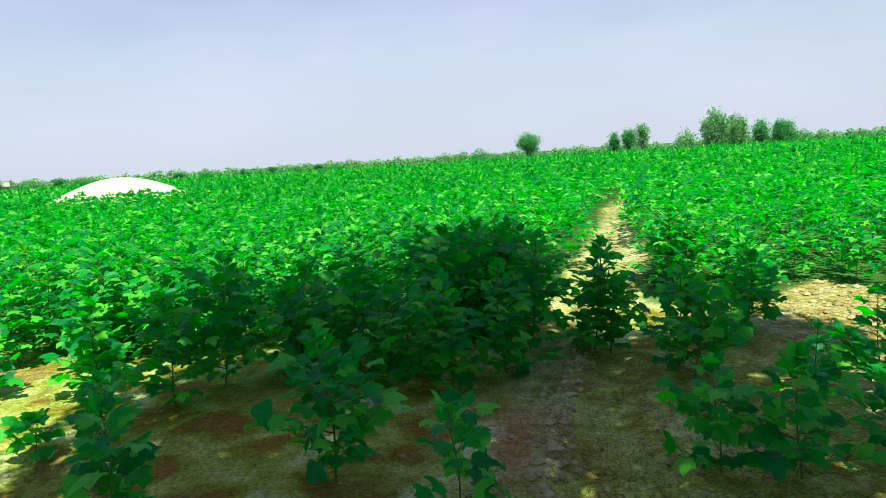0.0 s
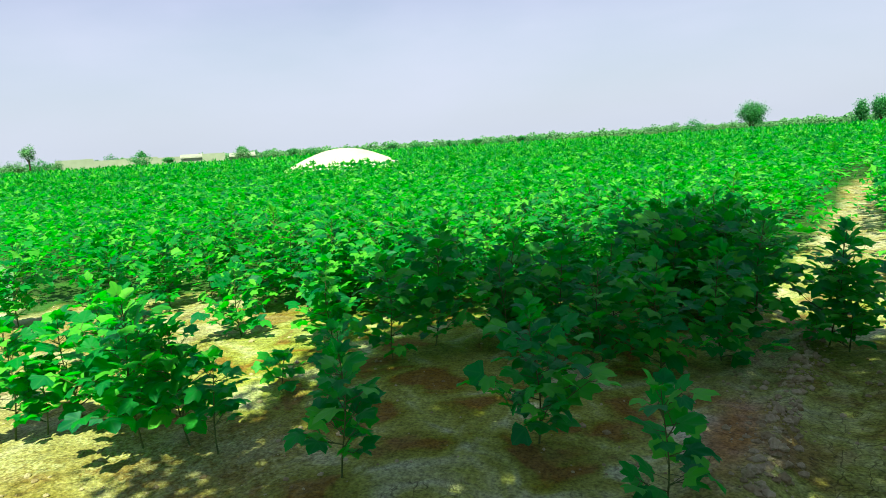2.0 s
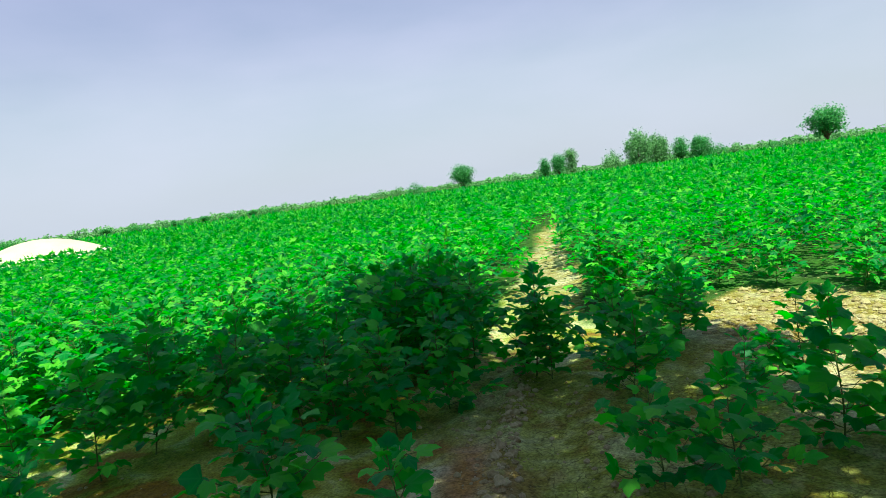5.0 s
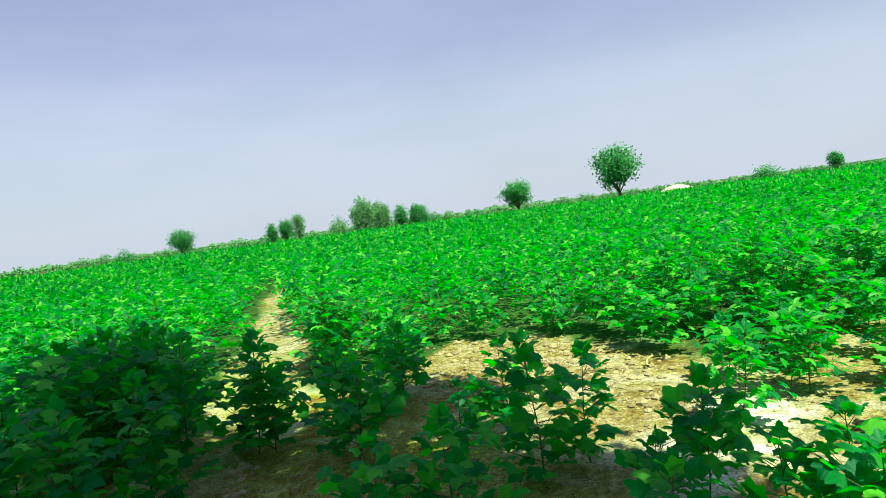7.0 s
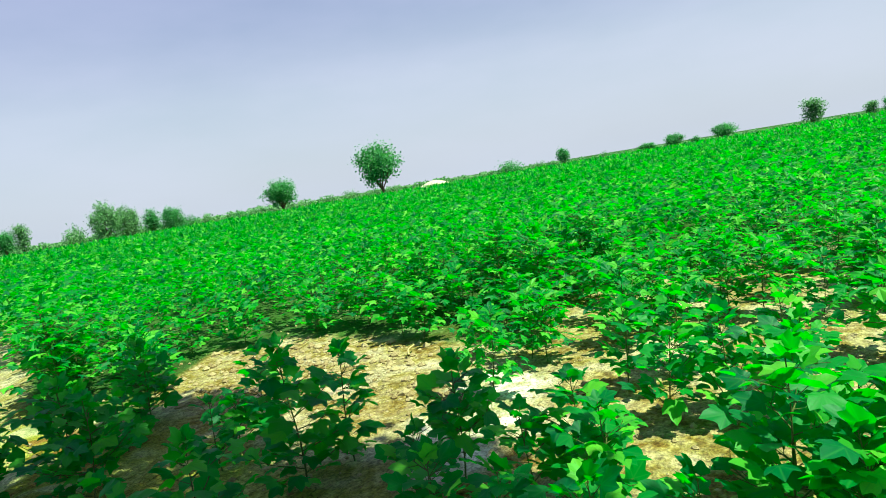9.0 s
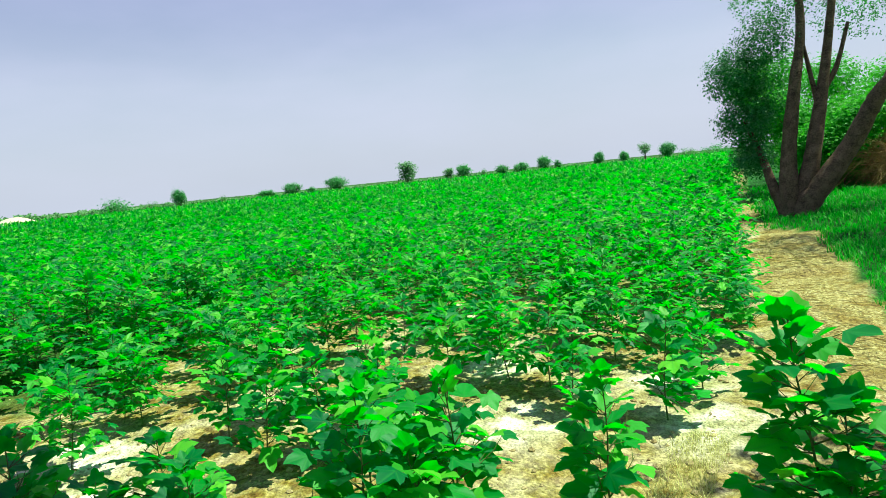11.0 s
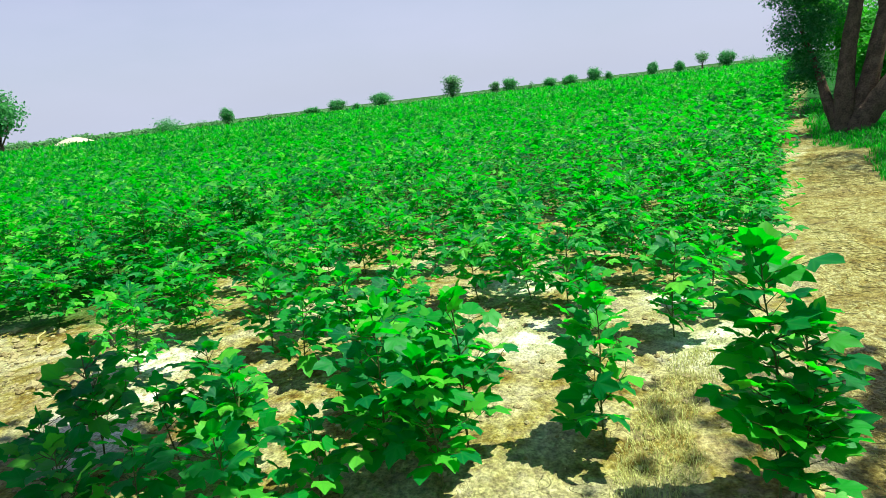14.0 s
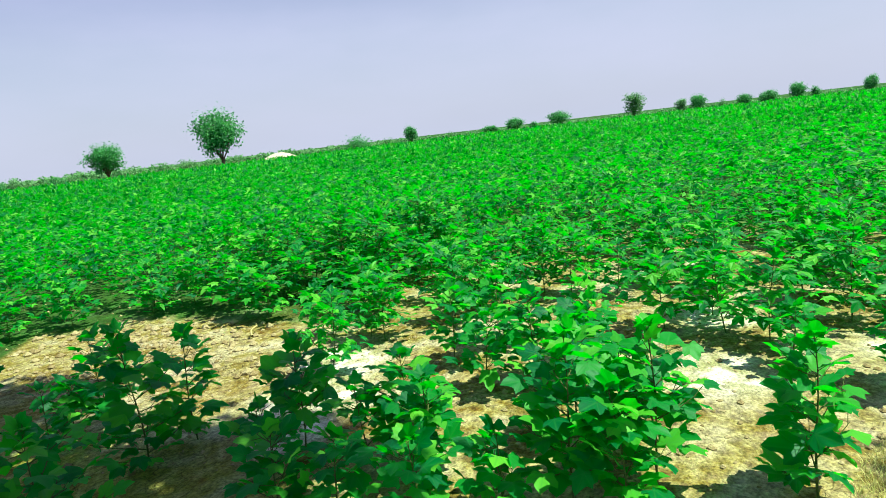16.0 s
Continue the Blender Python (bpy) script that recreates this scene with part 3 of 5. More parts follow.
def cotton_layout(seed, height, spread, sizes=1.0, leaves=1.0, low=0.1, node=0.026, erect=0.0, sunward=0.45):
    """Stem lines (points, radii) and leaf poses of one cotton plant standing at the origin.
    low: bare share of the stem; node: spacing of the leaf stalks; erect: how far the blades point up, in degrees."""
    rng, spread = np.random.default_rng(seed), spread * (1.42 if spread > 0.155 else 1.2)
    lean = rng.normal(0, 0.05, 2)
    top = height * 0.93
    zs = np.linspace(0, top, 7)
    axis = np.stack([lean[0] * zs + 0.012 * np.sin(zs * 9 + seed), lean[1] * zs + 0.012 * np.cos(zs * 7 + seed), zs], -1)
    stems, blades = [(axis, np.linspace(0.0048, 0.0018, 7) * (0.7 + 0.6 * height))], []

    def on_axis(z):
        return np.array([np.interp(z, zs, axis[:, i]) for i in range(3)])

    def leaf_from(base, way, length, size, droop):
        tip = base + way * length
        stems.append((np.array([base, tip]), np.array([0.0020, 0.0013])))
        blades.append(blade(rng, tip, way, size, droop - erect, sunward))

    phi = rng.uniform(0, 6.28)
    count = max(6, int(height / node))
    for k in range(count):
        f = (k + 1) / count
        z = top * (low + (1 - low) * f)
        phi += 2.4 + rng.normal(0, 0.25)
        way = np.array([math.cos(phi), math.sin(phi), 0.0])
        base = on_axis(z)
        if f < 0.86 and rng.random() < 0.66 * min(1.0, spread / 0.16):
            reach = spread * (1.12 - 0.72 * f) * rng.uniform(0.7, 1.2)
            rise = rng.uniform(0.25, 0.75)
            end = base + way * reach + np.array([0, 0, reach * rise])
            mid = base + way * reach * 0.55 + np.array([0, 0, reach * rise * 0.45])
            stems.append((np.array([base, mid, end]), np.array([0.0035, 0.0026, 0.0016])))
            n = max(2, int(round(leaves * (2.2 + reach * 14))))
            for q in range(n):
                u = (q + 0.7) / n
                p = base * (1 - u) + end * u
                p = p + (mid - (base + end) / 2) * (4 * u * (1 - u)) * 0.5
                swing = phi + (1 if q % 2 else -1) * rng.uniform(0.5, 1.3)
                w = unit(np.array([math.cos(swing), math.sin(swing), rng.uniform(0.1, 0.8)]))
                leaf_from(p, w, rng.uniform(0.035, 0.085), sizes * rng.uniform(0.052, 0.082), rng.normal(12, 26))
        if rng.random() < leaves:
            young = max(0.0, (f - 0.62) / 0.38)
            w = unit(way + np.array([0, 0, rng.uniform(0.3, 0.8) + young]))
            leaf_from(base, w, rng.uniform(0.06, 0.12) * (1 - 0.55 * young), sizes * rng.uniform(0.066, 0.104) * (1 - 0.35 * young), rng.normal(14 - 60 * young, 24))
    for q in range(3):
        phi += 2.1
        w = unit(np.array([math.cos(phi), math.sin(phi), 1.3]))
        leaf_from(on_axis(top), w, 0.025, sizes * rng.uniform(0.045, 0.068), rng.normal(-25, 18))
    return stems, blades


def stem_mesh(stems, sides=5):
    return np_mesh("stem", *joined([tube(p, r, sides if len(p) > 3 else 3) for p, r in stems]), STEM, smooth=True)


def placed_leaves(poses, shape):
    """Many copies of one blade shape as arrays."""
    v, f, uv = shape
    m = np.asarray(poses)
    verts = np.einsum("nij,kj->nki", m[:, :3, :3], v) + m[:, None, :3, 3]
    faces = f[None] + (np.arange(len(m)) * len(v))[:, None, None]
    return verts.reshape(-1, 3), faces.reshape(-1, 3), np.tile(uv, (len(m), 1))


def cotton_plant(x, y, height, spread, seed, label, low):
    """One plant by the camera, every leaf a piece of its own."""
    bushy = spread >= 0.17
    stems, blades = cotton_layout(seed, height, spread, min(1.12, max(0.94, 0.98 + 0.5 * (height - 0.5))), 0.92, low, 0.025 if bushy else 0.028, 36.0)
    z = float(ground_z(x, y)) - 0.01
    root = thing("cotton_plant", pose(x, y, z), label, "cotton plant", "cotton plants of the field")
    part("stem", stem_mesh(stems), root, "thin brownish green stem and leaf stalks")
    for n, m in enumerate(blades):
        part("leaf", LEAF_MESH[(n + seed) % 3 if n % 9 else 3], root, matrix=Matrix(m.tolist()))
    return root


TALL = "tall bushy green cotton plant growing from the pale soil"
YOUNG = "young slender cotton plant with few broad green leaves"
MIDDLE = "leafy green cotton plant with broad lobed leaves in a sown row"
FRONT_ROW = [(-3.37, 2.36, 0.68, 0.13), (-3.22, 2.42, 0.38, 0.08), (-3.11, 2.55, 0.70, 0.14), (-2.58, 2.42, 0.86, 0.20), (-2.34, 2.50, 0.66, 0.16), (-2.11, 2.44, 0.52, 0.10),
             (-1.36, 2.31, 0.62, 0.13), (-0.56, 2.80, 0.74, 0.20), (0.0, 2.43, 0.52, 0.12), (1.15, 2.62, 0.52, 0.17), (1.46, 2.55, 0.56, 0.18), (-2.85, 2.75, 0.7, 0.15), (-1.87, 3.27, 0.40, 0.12), (-2.23, 3.22, 0.24, 0.08)]
LEFT_GROUP = [(-5.13, 2.53, 0.80, 0.17), (-5.08, 2.90, 0.42, 0.09), (-5.55, 4.15, 0.84, 0.20), (-4.22, 5.20, 0.62, 0.16), (-1.75, 3.89, 0.74, 0.19), (-1.51, 4.13, 0.92, 0.20), (-0.99, 4.07, 0.68, 0.18),
              (-1.03, 4.45, 0.77, 0.19), (-2.45, 4.3, 0.66, 0.17), (-3.2, 4.2, 0.6, 0.16), (-4.6, 4.35, 0.72, 0.18), (-3.9, 3.5, 0.62, 0.14), (-2.2, 5.0, 0.72, 0.18), (-3.5, 5.0, 0.66, 0.17), (-4.57, 4.97, 0.70, 0.19), (-5.65, 5.36, 0.75, 0.20), (-5.1, 5.5, 0.70, 0.20), (-2.75, 4.85, 0.70, 0.19), (-2.9, 5.4, 0.72, 0.20)]
DARK_GROUP = [(0.62, 4.62, 0.86, 0.21), (0.30, 5.35, 0.92, 0.21), (-0.62, 4.25, 0.70, 0.19), (0.20, 5.67, 0.83, 0.20), (-0.16, 5.55, 0.90, 0.21), (0.49, 5.04, 0.92, 0.21), (-0.31, 4.47, 0.73, 0.21), (0.0, 3.84, 0.74, 0.22), (0.36, 4.09, 0.74, 0.20), (-0.68, 4.82, 0.78, 0.20),
              (0.70, 5.25, 0.86, 0.20), (1.08, 4.52, 0.84, 0.20), (1.16, 4.40, 0.60, 0.17), (0.12, 4.75, 0.88, 0.21), (-0.35, 3.95, 0.68, 0.20), (0.05, 5.1, 0.9, 0.2)]
TRACK_SIDE = [(1.56, 4.10, 0.66, 0.19), (2.25, 4.60, 0.62, 0.15), (2.22, 3.47, 0.36, 0.09), (2.10, 2.72, 0.76, 0.17), (2.36, 4.90, 0.58, 0.14), (2.41, 3.42, 0.6, 0.15), (2.39, 2.70, 0.65, 0.09), (2.04, 3.40, 0.42, 0.10),
              (1.50, 3.75, 0.62, 0.18),  (1.95, 4.35, 0.4, 0.1)]
RIGHT_ROW = [(2.46, 2.00, 0.62, 0.13), (2.55, 1.40, 0.54, 0.14), (2.42, 1.59, 0.42, 0.12), (2.24, 2.04, 0.34, 0.10), (2.36, 0.56, 0.76, 0.15), (2.46, 0.24, 0.77, 0.15), (2.24, 0.32, 0.60, 0.14), (2.18, 0.82, 0.38, 0.13), (1.92, 1.02, 0.46, 0.14), (1.95, 1.75, 0.40, 0.13), (1.98, 1.45, 0.36, 0.12),
             (2.56, -0.32, 0.71, 0.13), (2.13, -0.87, 0.98, 0.150), (2.19, -0.93, 0.72, 0.14), (2.40, 1.21, 0.52, 0.13), (2.86, 0.68, 0.64, 0.15), (2.70, 0.42, 0.60, 0.15)]
SECOND_ROW = [(3.71, -0.79, 0.61, 0.12), (3.72, 1.70, 0.55, 0.12), (3.51, 1.09, 0.58, 0.15), (4.06, 1.52, 0.53, 0.13), (4.07, 0.90, 0.50, 0.12), (3.55, 0.75, 0.55, 0.14), (3.3, 1.3, 0.5, 0.13), (4.1, -1.1, 0.5, 0.12), (3.9, -0.3, 0.4, 0.1)]
seed = 10
for row, low in ((FRONT_ROW[:7], 0.17), (FRONT_ROW[7:], 0.05), (LEFT_GROUP, 0.05), (DARK_GROUP, 0.02), (TRACK_SIDE, 0.04), (RIGHT_ROW, 0.12), (SECOND_ROW, 0.12)):
    for x, y, h, s in row:
        seed += 1
        cotton_plant(x, y, h, s, seed, TALL if h > 0.72 else YOUNG if h < 0.5 else MIDDLE, low)

# sown rows of the rest of the field
rng = np.random.default_rng(5)
ROW_WAY = radians(19.0)
along = np.arange(-95, 115, 0.31)
across = np.arange(-95, 115, 0.56)
ga, gc = np.meshgrid(along, across, indexing="ij")
ga = ga + rng.uniform(-0.15, 0.15, ga.shape)
gc = gc + rng.uniform(-0.11, 0.11, gc.shape)
fx = (ga * math.sin(ROW_WAY) + gc * math.cos(ROW_WAY)).ravel()
fy = (ga * math.cos(ROW_WAY) - gc * math.sin(ROW_WAY)).ravel()
fr, faz = np.hypot(fx, fy), np.degrees(np.arctan2(fx, fy))
ok = inside(fx, fy, FIELD) & ~inside(fx, fy, NEAR) & ~inside(fx, fy, BARE) & (off_line(fx, fy, TRACK) > np.clip(0.50 - 0.019 * fr, 0.24, 0.5)) & (faz > -72) & (faz < 125)
ok &= np.hypot(fx - 30 * math.sin(radians(-26.3)), fy - 30 * math.cos(radians(-26.3))) > 3.8
sparse = inside(fx, fy, SPARSE) | (off_line(fx, fy, BARE + BARE[:1]) < 0.75)
ok &= (fr < 50) | (rng.random(len(fx)) < 0.42)
ok &= ~sparse | (rng.random(len(fx)) < np.clip(0.66 + 0.13 * (fr - 5.5), 0.66, 1.0))
fx, fy, fr, sparse = fx[ok], fy[ok], fr[ok], sparse[ok]
order = np.argsort(fr)
fx, fy, fr, sparse = fx[order], fy[order], fr[order], sparse[order]

# plants that can be told apart: copies of a few grown ones
GROWN = 170
big, small = [], []
for k in range(9):
    is_small = k >= 5
    stems, blades = cotton_layout(300 + k, (0.52 if is_small else 0.80) + 0.03 * (k % 3), 0.19 if is_small else 0.25, 1.12, 0.9, 0.10, 0.028, 30.0)
    root = thing("cotton_plant", pose(0, 0, 0), YOUNG if is_small else MIDDLE, "cotton plant", "cotton plants of the field")
    part("stem", stem_mesh(stems, 4), root)
    v, f, uv = zip(*[placed_leaves(blades[q::3], DEEP[q]) for q in range(3)])
    vv, ff = joined(zip(v, f))
    part("foliage", np_mesh("foliage", vv, ff, COTTON, np.concatenate(uv)), root, "broad lobed green leaves")
    (small if is_small else big).append(root)
used = set()
for n in range(min(GROWN, len(fx))):
    pool = small if sparse[n] else big
    source = pool[rng.integers(len(pool))]
    turn, size = rng.uniform(-75, 75), rng.uniform(0.82, 1.12)
    m = pose(fx[n], fy[n], float(ground_z(fx[n], fy[n])) - 0.01, rng.normal(0, 3), rng.normal(0, 3), turn) @ Matrix.Diagonal((size, size, size * rng.uniform(0.9, 1.08), 1))
    if source.name in used:
        copy_thing(source, m @ unscaled(source))
    else:
        source.matrix_basis = m
        used.add(source.name)


def crop(lo, hi, shape, per_plant, size_by, erect):
    """Leaf poses of the plants between two ranks, taken from a few grown layouts, the upper leaves first."""
    layouts = [np.array(cotton_layout(500 + q, 0.84 if q < 6 else 0.62, 0.25 if q < 6 else 0.21, erect=erect, sunward=0.15)[1]) for q in range(10)]
    picks = []
    for n in range(lo, hi):
        poses = layouts[rng.integers(6) if not sparse[n] else 6 + rng.integers(4)]
        keep = poses
        if per_plant < len(poses):
            weight = (poses[:, 2, 3] + 0.05) ** 1.6
            keep = poses[rng.choice(len(poses), per_plant, replace=False, p=weight / weight.sum())]
        a, s = rng.uniform(-3.14, 3.14), rng.uniform(0.78, 1.14)
        c, d = math.cos(a) * s, math.sin(a) * s
        t = np.array([[c, -d, 0, fx[n]], [d, c, 0, fy[n]], [0, 0, s * rng.uniform(0.92, 1.12), 0], [0, 0, 0, 1]])
        moved = t @ keep
        moved[:, :3, :3] *= size_by
        picks.append(moved)
    poses = np.concatenate(picks)
    poses[:, 2, 3] += ground_z(poses[:, 0, 3], poses[:, 1, 3])
    return placed_leaves(poses, shape)


SIMPLE = (np.array([(0, 0, 0), (-0.78, 0.40, -0.05), (-0.24, 0.52, 0.04), (0, 1.08, -0.2), (0.24, 0.52, 0.04), (0.78, 0.40, -0.05), (0, 0.35, 0.0)]),
          np.array([(0, 6, 1), (1, 6, 2), (2, 6, 3), (3, 6, 4), (4, 6, 5), (5, 6, 0)]), np.array([(0, 0), (1, 1), (1, .5), (0.5, 1), (1, .5), (1, 1), (0.3, .3)], float))
LOBED = (np.array([(0, -0.05, 0), (-0.74, 0.46, -0.08), (-0.20, 0.44, 0.06), (0, 1.12, -0.14), (0.20, 0.44, 0.06), (0.74, 0.46, -0.08)]),
         np.array([(0, 2, 1), (0, 3, 2), (0, 4, 3), (0, 5, 4)]), np.array([(0.2, 0), (1, 1), (1, .5), (0.5, 1), (1, .5), (1, 1)], float))
PLAIN = (np.array([(0, -0.15, 0), (-0.36, 0.4, -0.08), (0, 1.1, -0.12), (0.36, 0.4, -0.08)]), np.array([(0, 2, 1), (0, 3, 2)]), np.array([(0.4, 0), (1, 1), (0.6, 1), (1, 1)], float))
bands = [int(np.searchsorted(fr, d)) for d in (9.5, 14.0, 22.0, 34.0, 50.0)] + [len(fx)]
sets = [crop(GROWN, bands[0], SIMPLE, 60, 1.16, 18), crop(bands[0], bands[1], SIMPLE, 42, 1.28, 24), crop(bands[1], bands[2], LOBED, 26, 1.48, 32),
        crop(bands[2], bands[3], LOBED, 12, 1.95, 38), crop(bands[3], bands[4], PLAIN, 8, 2.4, 42), crop(bands[4], bands[5], PLAIN, 7, 3.4, 42)]
v, f = joined([(s[0], s[1]) for s in sets])
tagged(new("cotton_crop", np_mesh("cotton_crop", v, f, COTTON, np.concatenate([s[2] for s in sets]))), label="dense green cotton crop reaching to the field's far edge", category="crop", kind="stuff")


# ---- trees ----
CARD = (np.array([(0, 0, 0), (-0.34, 0.45, 0.06), (0, 1.0, -0.06), (0.34, 0.45, 0.06)]), np.array([(0, 2, 1), (0, 3, 2)]), np.array([(0, 0), (1, 1), (0, 1), (1, 1)], float))


def leaf_cloud(rng, blobs, count, size, shape=CARD):
    """Leaf poses scattered in clumps within squashed balls (x, y, z, rx, rz, weight)."""
    weights = np.array([b[5] for b in blobs], float)
    pick = rng.choice(len(blobs), count // 9, p=weights / weights.sum())
    poses = []
    for b in pick:
        x, y, z, rx, rz, _ = blobs[b]
        d = rng.normal(0, 1, 3)
        d = d / np.linalg.norm(d) * rng.uniform(0.05, 1.0) ** 0.45
        c = np.array([x + d[0] * rx, y + d[1] * rx, z + d[2] * rz])
        for _ in range(9):
            m = np.eye(4)
            q = rng.normal(0, 1, (3, 3))
            q[:, 2] = q[:, 2] * 0.5 + np.array([0, 0, 0.8]) + d * 1.0
            z_ = unit(q[:, 2])
            x_ = unit(np.cross(q[:, 0], z_))
            y_ = np.cross(z_, x_)
            s = size * rng.uniform(0.7, 1.3)
            m[:3, 0], m[:3, 1], m[:3, 2], m[:3, 3] = x_ * s, y_ * s, z_ * s, c + rng.normal(0, size * 1.1, 3)
            poses.append(m)
    return placed_leaves(poses, shape)


def wobbly(rng, start, end, r0, r1, n=7, bend=0.08):
    start, end = np.array(start, float), np.array(end, float)
    t = np.linspace(0, 1, n)[:, None]
    p = start * (1 - t) + end * t
    p[1:-1] += rng.normal(0, bend * np.linalg.norm(end - start) / 3, (n - 2, 3))
    return p, np.linspace(r0, r1, n)


def small_tree(seed, form, leaf, leaf_size, leaves, label):
    """A field tree one unit high, at the origin: forked trunk and a broken crown. form: broad, tall, open."""
    rng = np.random.default_rng(seed)
    root = thing("tree", pose(0, 0, 0), label, "tree", "trees round the field")
    fork = {"broad": 0.20, "tall": 0.15, "open": 0.45, "shrub": 0.08, "thicket": 0.10}[form]
    limbs = [tube(*wobbly(rng, (0, 0, -0.02), (0.02, 0, fork), 0.034, 0.028), 7)]
    middle, rx, rz, lump, n = {"broad": (0.58, 0.31, 0.25, 0.15, 34), "tall": (0.55, 0.14, 0.29, 0.10, 24), "open": (0.74, 0.20, 0.17, 0.12, 11), "shrub": (0.42, 0.46, 0.34, 0.19, 24), "thicket": (0.46, 0.28, 0.33, 0.115, 34)}[form]
    blobs = []
    for k in range(n):
        a, up = 2.4 * k + rng.uniform(-0.4, 0.4), 1 - 2 * (k + 0.5) / n
        flat, push = math.sqrt(1 - up * up), rng.uniform(0.5, 1.15)
        end = (math.cos(a) * rx * flat * push, math.sin(a) * rx * flat * push, middle + rz * up * push)
        if k % 3 == 0:
            limbs.append(tube(*wobbly(rng, (0.02, 0, fork - 0.03), end, 0.015, 0.004), 4))
        size = lump * rng.uniform(0.75, 1.2)
        blobs.append((*end, size, size * 0.8, 1.0))
    part("trunk", np_mesh("trunk", *joined(limbs), BARK, smooth=True), root, "dark rough trunk with limbs")
    v, f, uv = leaf_cloud(rng, blobs, leaves, leaf_size)
    part("crown", np_mesh("crown", v, f, leaf, uv), root, "broken crown of small leaves")
    return root


FORMS = {
    "broad": [small_tree(21, "broad", FIELD_LEAF, 0.043, 4500, "rounded green field tree with a short dark trunk"), small_tree(22, "broad", FIELD_LEAF, 0.043, 4500, "rounded green field tree with a short dark trunk")],
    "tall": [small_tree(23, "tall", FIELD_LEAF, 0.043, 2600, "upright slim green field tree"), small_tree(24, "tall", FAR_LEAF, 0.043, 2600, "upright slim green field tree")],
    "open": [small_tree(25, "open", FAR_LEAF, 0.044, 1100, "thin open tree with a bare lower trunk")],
    "shrub": [small_tree(26, "shrub", FAR_LEAF, 0.066, 1700, "low green bush at the field edge, paled for haze"), small_tree(27, "shrub", FIELD_LEAF, 0.066, 1700, "low dark green bush at the field edge")],
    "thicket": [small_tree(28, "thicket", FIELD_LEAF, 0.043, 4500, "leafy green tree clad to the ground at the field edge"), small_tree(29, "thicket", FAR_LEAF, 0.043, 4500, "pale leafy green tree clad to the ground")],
}
placed_forms = set()
tree_rng = np.random.default_rng(77)


def plant_tree(form, az, dist, el_top, wide):
    """Puts a tree at a compass bearing: its top's elevation and its width in degrees."""
    h = (1.45 + dist * math.tan(radians(el_top))) / 0.84
    w = dist * math.tan(radians(wide)) * (1.15 if dist > 97 else 1.0)
    natural = {"broad": 1.0, "tall": 0.50, "open": 0.62, "shrub": 1.25, "thicket": 0.80}[form]
    s = w / natural
    source = FORMS[form][tree_rng.integers(len(FORMS[form]))]
    a = radians(az)
    m = pose(dist * math.sin(a), dist * math.cos(a), 0, 0, 0, tree_rng.uniform(0, 360)) @ Matrix.Diagonal((s, s, h, 1))
    if source.name in placed_forms:
        return copy_thing(source, m @ unscaled(source))
    placed_forms.add(source.name)
    source.matrix_basis = m
    return source


NORTH_TREES = [("shrub", 2.2, 95, 0.35, 1.2), ("shrub", 3.7, 92, 0.5, 1.8), ("broad", 8.1, 84, 1.4, 2.7), ("tall", 15.4, 82, 1.05, 1.3), ("broad", 16.6, 84, 1.3, 1.9), ("tall", 17.7, 80, 1.65, 1.2),
               ("shrub", 21.1, 78, 1.0, 2.3), ("thicket", 23.4, 76, 2.45, 2.6), ("thicket", 24.9, 80, 1.95, 2.4), ("tall", 26.7, 82, 1.25, 1.6), ("thicket", 28.3, 78, 1.4, 2.3), ("shrub", 29.6, 88, 0.4, 1.6), ("shrub", 30.9, 95, 0.3, 1.0),
               ("shrub", 33.6, 92, 0.1, 1.6), ("shrub", 34.6, 94, 0.05, 1.3)]
EAST_TREES = [("broad", 37.2, 80, 2.05, 3.9), ("broad", 45.9, 76, 3.65, 4.8), ("shrub", 43.2, 100, 0.3, 2.0), ("shrub", 57.2, 110, 0.6, 2.6), ("shrub", 59.9, 120, 0.15, 1.4), ("broad", 62.1, 105, 0.85, 1.4), ("shrub", 65.6, 120, 0.1, 0.8),
              ("broad", 69.1, 110, 0.2, 1.6), ("broad", 71.3, 105, 0.58, 1.7), ("tall", 72.9, 110, 0.1, 0.8), ("broad", 75.1, 105, 0.67, 2.1), ("tall", 81.4, 98, 1.45, 1.5), ("tall", 85.1, 105, 0.55, 0.9)]
SOUTH_EAST_TREES = [("broad", 86.4, 108, 0.72, 1.6), ("shrub", 88.2, 115, 0.2, 0.9), ("broad", 89.8, 110, 0.33, 1.3), ("broad", 91.5, 110, 0.38, 1.6), ("broad", 93.5, 105, 0.75, 1.5), ("tall", 94.7, 112, 0.3, 0.7), ("broad", 98.2, 106, 0.6, 1.1),
                    ("broad", 100.3, 108, 0.45, 1.0), ("open", 102.0, 104, 0.85, 1.2), ("broad", 103.8, 102, 0.85, 1.5), ("shrub", 105.5, 110, 0.25, 1.6), ("shrub", 107.5, 100, 0.3, 2.2)]
